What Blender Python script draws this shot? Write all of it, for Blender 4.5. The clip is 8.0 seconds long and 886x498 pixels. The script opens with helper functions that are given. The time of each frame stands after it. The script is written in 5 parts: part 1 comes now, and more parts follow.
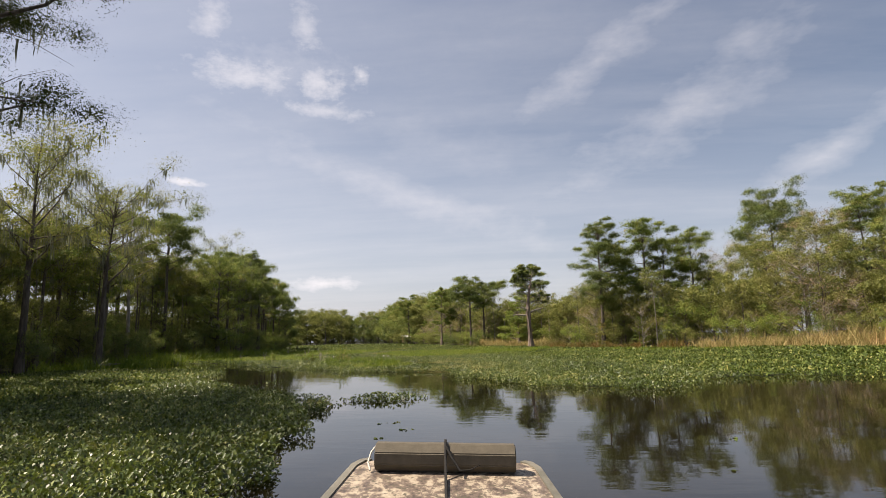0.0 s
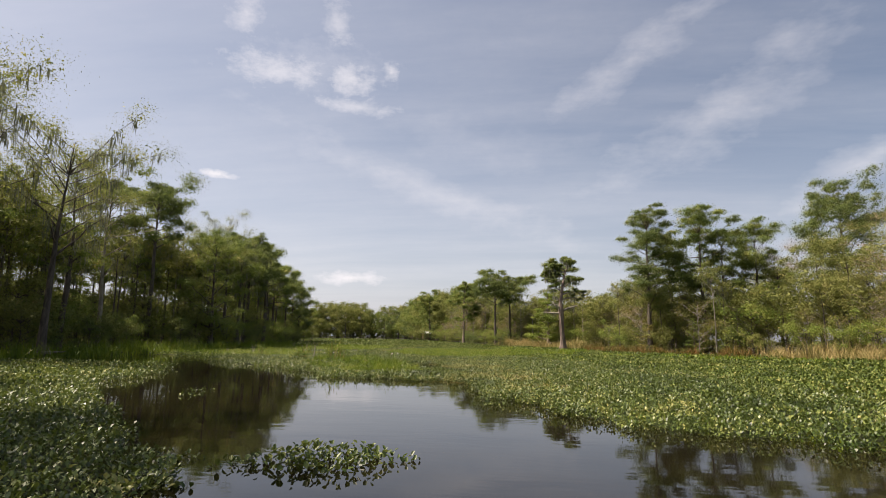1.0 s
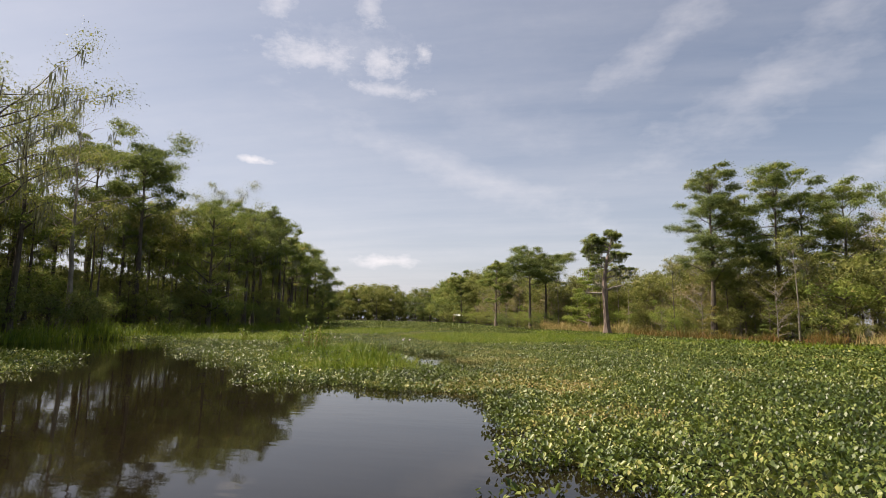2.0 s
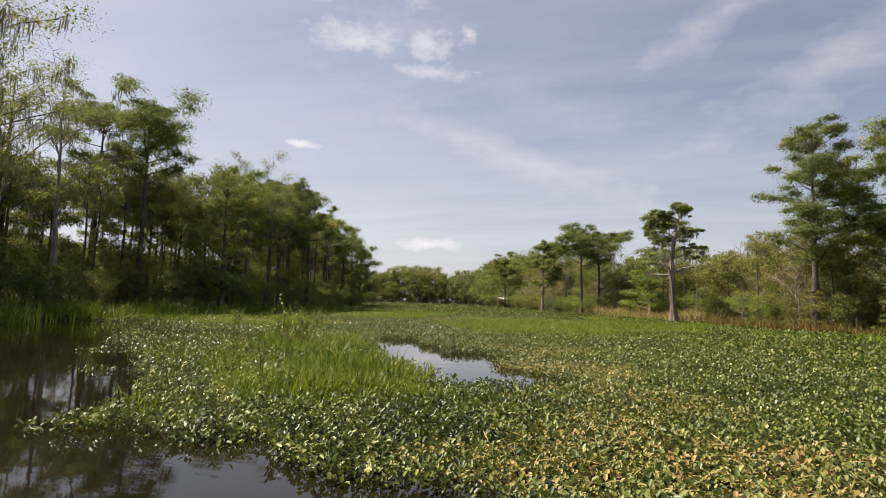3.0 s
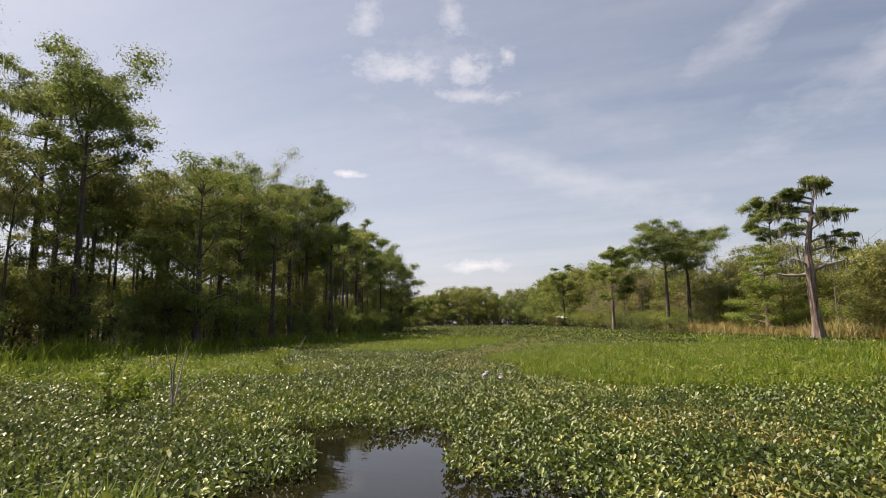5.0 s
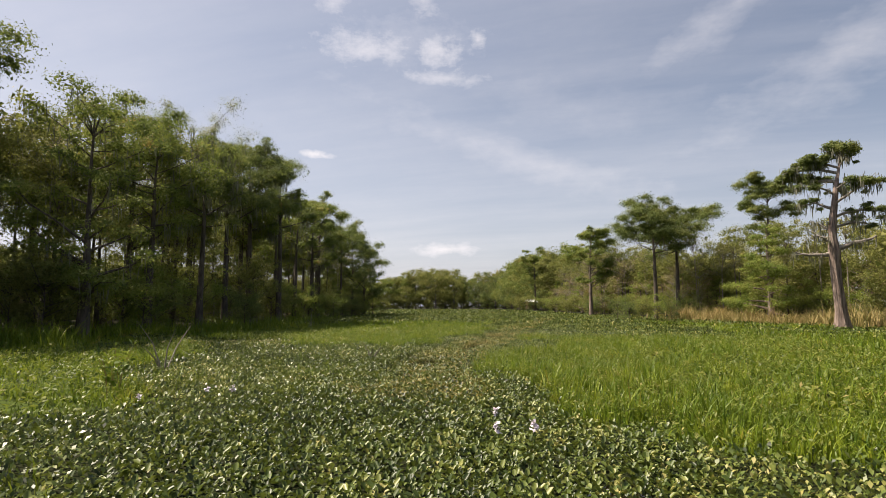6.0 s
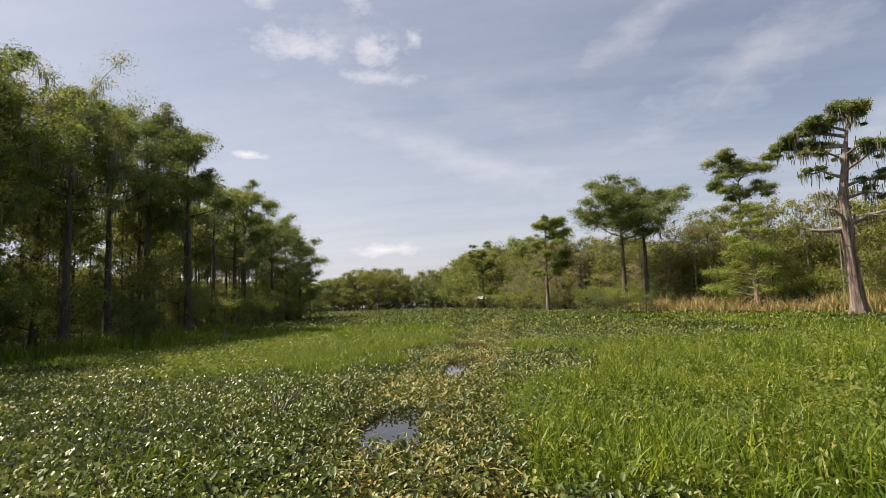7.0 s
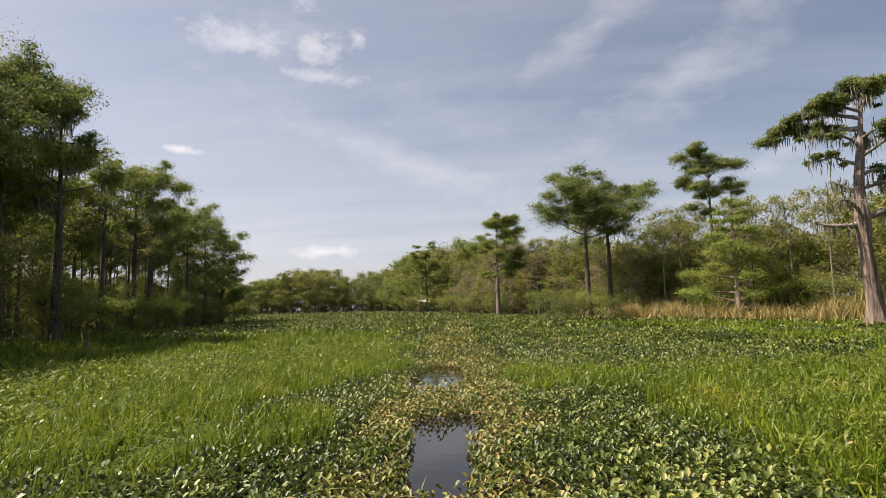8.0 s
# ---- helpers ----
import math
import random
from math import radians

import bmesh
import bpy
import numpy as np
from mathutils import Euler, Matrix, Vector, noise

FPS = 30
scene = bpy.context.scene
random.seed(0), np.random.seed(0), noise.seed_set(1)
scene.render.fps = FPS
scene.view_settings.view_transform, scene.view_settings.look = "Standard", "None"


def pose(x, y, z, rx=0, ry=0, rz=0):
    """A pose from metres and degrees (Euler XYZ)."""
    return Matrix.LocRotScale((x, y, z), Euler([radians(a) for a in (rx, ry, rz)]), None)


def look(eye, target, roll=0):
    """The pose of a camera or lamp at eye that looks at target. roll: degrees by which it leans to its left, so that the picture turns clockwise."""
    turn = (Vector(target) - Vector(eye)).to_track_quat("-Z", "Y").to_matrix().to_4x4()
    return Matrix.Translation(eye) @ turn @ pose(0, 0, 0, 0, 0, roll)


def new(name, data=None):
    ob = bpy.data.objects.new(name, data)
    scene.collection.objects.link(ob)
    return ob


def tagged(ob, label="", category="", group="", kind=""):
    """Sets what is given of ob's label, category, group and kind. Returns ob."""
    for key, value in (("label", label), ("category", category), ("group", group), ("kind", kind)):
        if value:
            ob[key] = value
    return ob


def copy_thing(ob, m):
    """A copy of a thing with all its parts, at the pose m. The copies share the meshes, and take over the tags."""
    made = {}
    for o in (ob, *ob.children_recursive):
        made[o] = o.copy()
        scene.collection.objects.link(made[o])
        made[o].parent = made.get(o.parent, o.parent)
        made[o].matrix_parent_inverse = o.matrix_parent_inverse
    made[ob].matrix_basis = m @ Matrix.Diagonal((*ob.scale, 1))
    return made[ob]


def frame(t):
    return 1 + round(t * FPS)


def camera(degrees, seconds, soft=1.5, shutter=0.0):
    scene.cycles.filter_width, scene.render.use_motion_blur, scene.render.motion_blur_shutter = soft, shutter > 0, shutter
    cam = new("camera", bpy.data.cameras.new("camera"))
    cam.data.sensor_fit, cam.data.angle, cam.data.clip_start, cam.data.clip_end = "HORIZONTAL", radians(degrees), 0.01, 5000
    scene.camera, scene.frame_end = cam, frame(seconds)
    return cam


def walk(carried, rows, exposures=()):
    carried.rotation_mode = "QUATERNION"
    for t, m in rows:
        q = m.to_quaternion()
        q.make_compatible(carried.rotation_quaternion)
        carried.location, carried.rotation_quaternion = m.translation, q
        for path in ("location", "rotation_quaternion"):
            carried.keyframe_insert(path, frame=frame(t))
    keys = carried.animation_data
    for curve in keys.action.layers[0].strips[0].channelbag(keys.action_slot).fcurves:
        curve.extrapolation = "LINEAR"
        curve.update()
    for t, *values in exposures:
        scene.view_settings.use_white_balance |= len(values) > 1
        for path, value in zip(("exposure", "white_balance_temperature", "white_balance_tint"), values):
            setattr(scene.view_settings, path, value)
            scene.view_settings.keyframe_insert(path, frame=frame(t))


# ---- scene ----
cam = camera(78.0, 8.0, soft=0.5)
PATH = [
    (0, (1.991, 2.645, 1.535), (1.812, 4.61, 1.861), -1.4),
    (0.5, (1.63, 6.77, 1.54), (1.422, 8.732, 1.867), -0.2),
    (1, (1.326, 10.757, 1.49), (1.056, 12.713, 1.808), 0.7),
    (1.2, (1.302, 12.354, 1.494), (0.983, 14.304, 1.799), 0.7),
    (1.5, (1.278, 14.724, 1.486), (0.925, 16.673, 1.766), 0.5),
    (2.8, (0.1, 23.901, 1.492), (-0.407, 25.824, 1.703), 1.8),
    (3, (-0.153, 25.232, 1.492), (-0.702, 27.145, 1.682), 1.7),
    (3.5, (-0.903, 28.4, 1.497), (-1.552, 30.285, 1.657), 1.4),
    (4, (-1.761, 31.447, 1.506), (-2.492, 33.302, 1.666), 0.9),
    (4.5, (-2.729, 34.475, 1.49), (-3.49, 36.314, 1.691), 0.5),
    (5, (-3.873, 37.585, 1.479), (-4.588, 39.433, 1.748), -0.5),
    (5.2, (-4.372, 38.866, 1.488), (-5.044, 40.732, 1.746), -1.1),
    (6.3, (-7.254, 46.268, 1.517), (-7.844, 48.168, 1.722), 0.1),
    (6.5, (-7.801, 47.63, 1.517), (-8.371, 49.535, 1.727), -0.1),
    (7, (-9.19, 51.15, 1.463), (-9.586, 53.1, 1.666), -2.1),
    (7.5, (-10.186, 54.447, 1.473), (-10.464, 56.418, 1.662), -2.0),
    (8, (-10.854, 57.637, 1.5), (-11.035, 59.617, 1.708), -1.6),
]
walk(cam, [(t, look(eye, target, roll)) for t, eye, target, roll in PATH], [(0, 0.9, 7000, 14), (8, 0.9, 7000, 14)])

# ---- light ----
SUN_AZ, SUN_EL = radians(-93), radians(55)
world = bpy.data.worlds.new("world")
scene.world = world
world.use_nodes = True


class Nodes:
    """Short hand for node trees."""

    def __init__(self, tree):
        self.tree = tree
        tree.nodes.clear()

    def add(self, kind, values=None, **props):
        n = self.tree.nodes.new(kind)
        for key, value in props.items():
            setattr(n, key, value)
        for key, value in (values or {}).items():
            if isinstance(value, bpy.types.NodeSocket):
                self.tree.links.new(value, n.inputs[key])
            else:
                n.inputs[key].default_value = value
        return n

    def math(self, op, a, b=0.0, c=None, clamp=False):
        vals = {0: a, 1: b}
        if c is not None:
            vals[2] = c
        return self.add("ShaderNodeMath", vals, operation=op, use_clamp=clamp).outputs[0]

    def mix(self, fac, a, b):
        n = self.add("ShaderNodeMix", data_type="RGBA")
        for sock, value in ((n.inputs[0], fac), (n.inputs[6], a), (n.inputs[7], b)):
            if isinstance(value, bpy.types.NodeSocket):
                self.tree.links.new(value, sock)
            else:
                sock.default_value = value
        return n.outputs[2]

    def ramp(self, fac, stops):
        n = self.add("ShaderNodeValToRGB", {0: fac})
        e = n.color_ramp.elements
        while len(e) < len(stops):
            e.new(0.5)
        for el, (pos, col) in zip(e, stops):
            el.position = pos
            el.color = (*col, 1) if len(col) == 3 else col
        return n.outputs[0]

    def noise(self, vec, scale, detail=3.0, rough=0.55):
        return self.add("ShaderNodeTexNoise", {"Vector": vec, "Scale": scale, "Detail": detail, "Roughness": rough}).outputs[0]


def build_sky():
    k = Nodes(world.node_tree)
    out = k.add("ShaderNodeOutputWorld")
    sky = k.add("ShaderNodeTexSky", sky_type="NISHITA", sun_disc=False, sun_elevation=SUN_EL, sun_rotation=SUN_AZ, altitude=0.0,
                air_density=1.0, dust_density=2.2, ozone_density=1.3).outputs[0]
    way = k.add("ShaderNodeTexCoord").outputs["Generated"]
    sep = k.add("ShaderNodeSeparateXYZ", {0: way})
    x, y, z = sep.outputs
    az = k.math("MULTIPLY", k.math("ARCTAN2", x, y), 57.2958)
    el = k.math("MULTIPLY", k.math("ARCSINE", z), 57.2958)
    # a flat cloud layer, seen in perspective
    depth = k.math("ADD", k.math("MAXIMUM", z, 0.0), 0.10)
    flat = k.add("ShaderNodeCombineXYZ", {0: k.math("DIVIDE", x, depth), 1: k.math("DIVIDE", y, depth)}).outputs[0]
    turned = k.add("ShaderNodeMapping", {"Vector": flat, "Rotation": (0, 0, radians(-28)), "Scale": (0.42, 1.7, 1.0)}).outputs[0]
    wisp = k.noise(turned, 1.1, 6.0, 0.6)
    broad = k.noise(flat, 0.55, 3.0, 0.5)
    cirrus = k.math("MULTIPLY", k.math("SUBTRACT", k.math("ADD", wisp, k.math("MULTIPLY", broad, 0.6)), 0.66), 1.9, clamp=True)
    fluff = k.noise(k.add("ShaderNodeCombineXYZ", {0: az, 1: k.math("MULTIPLY", el, 1.6)}).outputs[0], 0.5, 8.0, 0.66)
    fine = k.noise(k.add("ShaderNodeCombineXYZ", {0: az, 1: k.math("MULTIPLY", el, 2.0)}).outputs[0], 0.16, 4.0, 0.6)

    def puff(a, e, w, h, slope, soft, strength, grain):
        da, de = k.math("SUBTRACT", az, a), k.math("SUBTRACT", el, e)
        c, s = math.cos(radians(slope)), math.sin(radians(slope))
        u = k.math("DIVIDE", k.math("ADD", k.math("MULTIPLY", da, c), k.math("MULTIPLY", de, s)), w)
        v = k.math("DIVIDE", k.math("SUBTRACT", k.math("MULTIPLY", de, c), k.math("MULTIPLY", da, s)), h)
        d = k.math("SQRT", k.math("ADD", k.math("MULTIPLY", u, u), k.math("MULTIPLY", v, v)))
        d = k.math("ADD", d, k.math("MULTIPLY", k.math("SUBTRACT", grain, 0.5), 2.7))
        return k.math("MULTIPLY", k.math("DIVIDE", k.math("SUBTRACT", 1.0, d), soft, clamp=True), strength)

    shapes = [
        puff(-17.4, 5.9, 3.6, 0.8, 0, 1.0, 0.82, fluff), puff(-26.4, 25.9, 5.4, 1.7, 0, 1.7, 0.70, fluff), puff(-22.0, 26.6, 9.0, 3.0, 0, 2.4, 0.36, fluff),
        puff(-18.2, 25.7, 3.2, 1.6, 0, 1.6, 0.75, fluff), puff(-13.9, 26.9, 1.0, 0.9, 0, 1.0, 0.5, fluff),
        puff(-29.5, 30.4, 1.8, 2.2, -40, 1.3, 0.5, fluff), puff(-20.0, 31.0, 1.6, 2.4, 20, 1.3, 0.45, fluff),
        puff(-31.3, 15.4, 1.9, 0.45, -3, 0.7, 0.7, fluff), puff(-17.5, 23.3, 5.0, 0.8, -4, 1.0, 0.4, fluff),
        puff(-9.0, 15.0, 21.0, 2.0, -20, 2.2, 0.42, fine), puff(12.0, 27.0, 11.0, 2.0, 25, 1.8, 0.42, fine),
        puff(20.0, 21.0, 15.0, 3.2, 28, 2.0, 0.44, fine), puff(32.0, 15.5, 9.0, 2.0, 28, 1.8, 0.52, fine), puff(-4.0, 20.0, 12.0, 2.6, -8, 2.4, 0.22, fine),
    ]
    cover = k.math("MULTIPLY", cirrus, 0.25)
    for s in shapes:
        cover = k.math("SUBTRACT", k.math("ADD", cover, s), k.math("MULTIPLY", cover, s))
    low = k.math("SUBTRACT", 1.0, k.math("DIVIDE", el, 22.0), clamp=True)
    sunward = k.math("SUBTRACT", 0.45, k.math("DIVIDE", az, 90.0), clamp=True)
    veil = k.math("ADD", k.math("MULTIPLY", low, 0.42), k.math("MULTIPLY", sunward, 0.30))
    hazed = k.mix(veil, sky, (7.0, 7.5, 8.8, 1))
    shade = k.mix(fluff, (7.0, 7.3, 8.4, 1), (10.6, 10.4, 10.4, 1))
    col = k.mix(cover, hazed, shade)
    back = k.add("ShaderNodeBackground", {0: col, 1: 0.061})
    k.tree.links.new(back.outputs[0], out.inputs[0])


build_sky()
sun = new("sun", bpy.data.lights.new("sun", "SUN"))
sun.data.energy, sun.data.angle, sun.data.color = 5.0, radians(0.6), (1.0, 0.92, 0.80)
sun_way = Vector((math.sin(SUN_AZ) * math.cos(SUN_EL), math.cos(SUN_AZ) * math.cos(SUN_EL), math.sin(SUN_EL)))
sun.matrix_world = look(sun_way * 200, (0, 0, 0))


# ---- materials ----
def material(name):
    m = bpy.data.materials.new(name)
    m.use_nodes = True
    return m, Nodes(m.node_tree)


def leaf_material(name, stops, through_light=0.35, rough=0.5, spec=0.35, patch=0.25, tuft=0.8):
    """Leaves: each one its own tint, drifting over metres, with light let through."""
    m, k = material(name)
    rnd = k.add("ShaderNodeNewGeometry").outputs["Random Per Island"]
    pos = k.add("ShaderNodeNewGeometry").outputs["Position"]
    drift = k.noise(pos, patch, 2.0)
    clump = k.noise(pos, tuft, 2.0)
    fac = k.math("ADD", k.math("MULTIPLY", rnd, 0.42), k.math("MULTIPLY", k.math("SUBTRACT", drift, 0.38), 0.8))
    fac = k.math("ADD", fac, k.math("MULTIPLY", k.math("SUBTRACT", clump, 0.40), 1.8), clamp=True)
    col = k.ramp(fac, stops)
    vein = k.noise(pos, 55.0, 2.0)
    col = k.mix(k.math("MULTIPLY", vein, 0.25), col, (0.02, 0.03, 0.01, 1))
    p = k.add("ShaderNodeBsdfPrincipled", {"Base Color": col, "Roughness": rough, "Specular IOR Level": spec})
    warm = k.mix(0.35, col, (0.25, 0.30, 0.05, 1))
    t = k.add("ShaderNodeBsdfTranslucent", {"Color": warm})
    mix = k.add("ShaderNodeMixShader", {0: through_light, 1: p.outputs[0], 2: t.outputs[0]})
    k.tree.links.new(mix.outputs[0], k.add("ShaderNodeOutputMaterial").inputs[0])
    return m


def surface_material(name, dark, light, scale, rough=0.85, bump=0.3, stretch=(1, 1, 1), spec=0.3, metal=0.0, third=None):
    m, k = material(name)
    co = k.add("ShaderNodeMapping", {"Vector": k.add("ShaderNodeTexCoord").outputs["Object"], "Scale": stretch}).outputs[0]
    a, b = k.noise(co, scale, 5.0, 0.65), k.noise(co, scale * 0.16, 3.0)
    col = k.mix(k.ramp(a, [(0.35, (0, 0, 0)), (0.68, (1, 1, 1))]), (*dark, 1), (*light, 1))
    if third:
        col = k.mix(k.ramp(b, [(0.46, (0, 0, 0)), (0.62, (1, 1, 1))]), col, (*third, 1))
    else:
        col = k.mix(k.math("MULTIPLY", b, 0.35), col, (*dark, 1))
    p = k.add("ShaderNodeBsdfPrincipled", {"Base Color": col, "Roughness": rough, "Specular IOR Level": spec, "Metallic": metal})
    bm = k.add("ShaderNodeBump", {"Strength": bump, "Distance": 0.03, "Height": a})
    k.tree.links.new(bm.outputs[0], p.inputs["Normal"])
    k.tree.links.new(p.outputs[0], k.add("ShaderNodeOutputMaterial").inputs[0])
    return m


def water_material():
    m, k = material("swamp_water")
    co = k.add("ShaderNodeTexCoord").outputs["Object"]
    long = k.add("ShaderNodeMapping", {"Vector": co, "Rotation": (0, 0, 0.35), "Scale": (0.6, 1.5, 1.0)}).outputs[0]
    swell, chop = k.noise(long, 0.7, 3.0), k.noise(long, 4.5, 3.0)
    calm = k.ramp(k.noise(co, 0.12, 2.0), [(0.4, (0.25, 0.25, 0.25)), (0.65, (1, 1, 1))])
    h = k.math("ADD", k.math("MULTIPLY", swell, 0.5), k.math("MULTIPLY", k.math("MULTIPLY", chop, calm), 0.16))
    mud = k.mix(k.noise(co, 0.5, 3.0), (0.006, 0.005, 0.003, 1), (0.012, 0.009, 0.005, 1))
    p = k.add("ShaderNodeBsdfPrincipled", {"Base Color": mud, "Roughness": 0.03, "IOR": 1.333})
    bm = k.add("ShaderNodeBump", {"Strength": 0.16, "Distance": 0.05, "Height": h})
    k.tree.links.new(bm.outputs[0], p.inputs["Normal"])
    k.tree.links.new(p.outputs[0], k.add("ShaderNodeOutputMaterial").inputs[0])
    return m


def camo_material():
    """Printed dried-grass camouflage, scuffed."""
    m, k = material("camouflage_deck")
    co = k.add("ShaderNodeTexCoord").outputs["Object"]
    warp = k.add("ShaderNodeMapping", {"Vector": co, "Rotation": (0, 0, 0.2), "Scale": (1.4, 0.75, 1.0)}).outputs[0]
    a, b, c = k.noise(warp, 10.0, 5.0, 0.66), k.noise(co, 17.0, 3.0, 0.6), k.noise(co, 1.4, 3.0)
    col = k.ramp(a, [(0.36, (0.030, 0.023, 0.018)), (0.44, (0.105, 0.078, 0.060)), (0.51, (0.15, 0.116, 0.088)), (0.535, (0.29, 0.235, 0.17)), (0.66, (0.42, 0.36, 0.27))])
    col = k.mix(k.ramp(b, [(0.56, (0, 0, 0)), (0.62, (1, 1, 1))]), col, (0.075, 0.066, 0.042, 1))
    col = k.mix(k.math("MULTIPLY", c, 0.35), col, (0.15, 0.115, 0.095, 1))
    p = k.add("ShaderNodeBsdfPrincipled", {"Base Color": col, "Roughness": 0.62, "Specular IOR Level": 0.4})
    bm = k.add("ShaderNodeBump", {"Strength": 0.25, "Distance": 0.01, "Height": k.noise(co, 60.0, 2.0)})
    k.tree.links.new(bm.outputs[0], p.inputs["Normal"])
    k.tree.links.new(p.outputs[0], k.add("ShaderNodeOutputMaterial").inputs[0])
    return m


M_WATER = water_material()
M_GROUND = surface_material("swamp_soil", (0.014, 0.012, 0.008), (0.045, 0.038, 0.022), 2.0, spec=0.1, third=(0.025, 0.032, 0.012))
M_MAT = surface_material("mat_litter", (0.008, 0.010, 0.005), (0.035, 0.040, 0.014), 3.5, spec=0.05, third=(0.018, 0.026, 0.008))
M_TURF = surface_material("matted_turf", (0.020, 0.032, 0.006), (0.075, 0.105, 0.018), 3.5, spec=0.05, third=(0.045, 0.068, 0.012))
HYACINTH = [(0.0, (0.012, 0.022, 0.004)), (0.30, (0.036, 0.062, 0.009)), (0.54, (0.098, 0.138, 0.024)), (0.78, (0.208, 0.238, 0.055)), (1.0, (0.42, 0.375, 0.13))]
M_HYACINTH = leaf_material("hyacinth_leaf", HYACINTH, 0.18, 0.42, 0.36, tuft=3.2)
M_FAR_LEAF = leaf_material("dull_hyacinth_leaf", HYACINTH, 0.18, 0.52, 0.2, tuft=2.2)
M_DRY = leaf_material("yellowed_leaf", [(0.0, (0.054, 0.085, 0.015)), (0.3, (0.151, 0.160, 0.034)), (0.55, (0.292, 0.250, 0.064)),
                                       (0.8, (0.389, 0.300, 0.102)), (1.0, (0.259, 0.140, 0.051))], 0.2, 0.5, 0.4, tuft=3.0)
M_GRASS = leaf_material("grass_blade", [(0.0, (0.045, 0.098, 0.007)), (0.45, (0.130, 0.200, 0.011)), (0.85, (0.245, 0.290, 0.021)), (1.0, (0.359, 0.290, 0.050))], 0.35, 0.45, 0.25, patch=0.7, tuft=2.0)
M_LUSH = leaf_material("lush_grass_blade", [(0.0, (0.038, 0.085, 0.007)), (0.5, (0.098, 0.152, 0.016)), (0.9, (0.190, 0.228, 0.032)), (1.0, (0.290, 0.270, 0.061))], 0.35, 0.5, 0.12, tuft=2.0)
M_WEED = leaf_material("weed_leaf", [(0.0, (0.072, 0.121, 0.020)), (0.5, (0.153, 0.194, 0.031)), (0.85, (0.257, 0.268, 0.057)), (1.0, (0.370, 0.305, 0.114))], 0.38, 0.5, 0.2, tuft=2.2)
M_REED = leaf_material("dry_reed", [(0.0, (0.149, 0.154, 0.042)), (0.35, (0.345, 0.275, 0.105)), (0.7, (0.483, 0.363, 0.168)), (1.0, (0.345, 0.187, 0.084))], 0.25, 0.6, 0.2)
M_FERN = leaf_material("rusty_fern", [(0.0, (0.07, 0.09, 0.02)), (0.5, (0.16, 0.11, 0.03)), (1.0, (0.26, 0.11, 0.04))], 0.25, 0.6, 0.2)
M_PINE = leaf_material("pine_needles", [(0.0, (0.078, 0.112, 0.045)), (0.6, (0.180, 0.220, 0.074)), (1.0, (0.340, 0.330, 0.110))], 0.44, 0.55, 0.10)
# the near boughs' backlit shade is put into a darker leaf colour
M_BACKLIT_BOUGH = leaf_material("dark_bough_sprays", [(0.0, (0.020, 0.032, 0.014)), (0.6, (0.050, 0.070, 0.026)), (1.0, (0.11, 0.12, 0.045))], 0.10, 0.6, 0.08)
M_CYPRESS = leaf_material("cypress_sprays", [(0.0, (0.075, 0.118, 0.034)), (0.5, (0.198, 0.245, 0.062)), (0.85, (0.330, 0.345, 0.094)), (1.0, (0.470, 0.320, 0.120))], 0.38, 0.55, 0.10)
M_LIGHT = leaf_material("young_cypress_sprays", [(0.0, (0.094, 0.149, 0.033)), (0.5, (0.217, 0.273, 0.058)), (0.9, (0.347, 0.363, 0.094)), (1.0, (0.436, 0.297, 0.125))], 0.38, 0.55, 0.10)
M_OAK = leaf_material("broad_leaves", [(0.0, (0.088, 0.112, 0.037)), (0.5, (0.225, 0.228, 0.070)), (0.82, (0.300, 0.300, 0.098)), (1.0, (0.380, 0.295, 0.130))], 0.38, 0.55, 0.08)
M_SPRING = leaf_material("spring_leaves", [(0.0, (0.100, 0.132, 0.038)), (0.5, (0.245, 0.251, 0.077)), (1.0, (0.432, 0.369, 0.153))], 0.40, 0.5, 0.10)
M_RUSSET = leaf_material("russet_sprays", [(0.0, (0.10, 0.10, 0.035)), (0.5, (0.22, 0.19, 0.06)), (1.0, (0.34, 0.24, 0.09))], 0.3, 0.6, 0.10)
M_BUDS = leaf_material("bare_twig_buds", [(0.0, (0.20, 0.14, 0.08)), (0.6, (0.36, 0.25, 0.15)), (1.0, (0.42, 0.31, 0.20))], 0.3, 0.6, 0.2)
M_MOSS = leaf_material("hanging_moss", [(0.0, (0.120, 0.120, 0.098)), (0.6, (0.228, 0.228, 0.178)), (1.0, (0.336, 0.324, 0.253))], 0.25, 0.9, 0.1)
M_BARK = surface_material("grey_bark", (0.050, 0.040, 0.032), (0.17, 0.14, 0.115), 7.0, 0.9, 0.8, (1, 1, 0.18))
M_PALE = surface_material("pale_cypress_bark", (0.075, 0.054, 0.045), (0.40, 0.31, 0.26), 9.0, 0.88, 1.0, (1, 1, 0.09))
M_DEAD = surface_material("weathered_wood", (0.14, 0.12, 0.10), (0.36, 0.32, 0.27), 9.0, 0.9, 0.5, (1, 1, 0.2))
M_CAMO = camo_material()
M_HULL = surface_material("olive_painted_metal", (0.10, 0.095, 0.072), (0.145, 0.135, 0.105), 9.0, 0.5, 0.12, third=(0.17, 0.155, 0.12))
M_FOAM = surface_material("olive_foam", (0.082, 0.070, 0.050), (0.112, 0.096, 0.070), 14.0, 0.8, 0.18)
M_STRAP = surface_material("black_webbing", (0.008, 0.008, 0.008), (0.02, 0.018, 0.016), 60.0, 0.8, 0.3)
M_ROPE = surface_material("white_rope", (0.45, 0.43, 0.38), (0.72, 0.70, 0.64), 50.0, 0.9, 0.5)
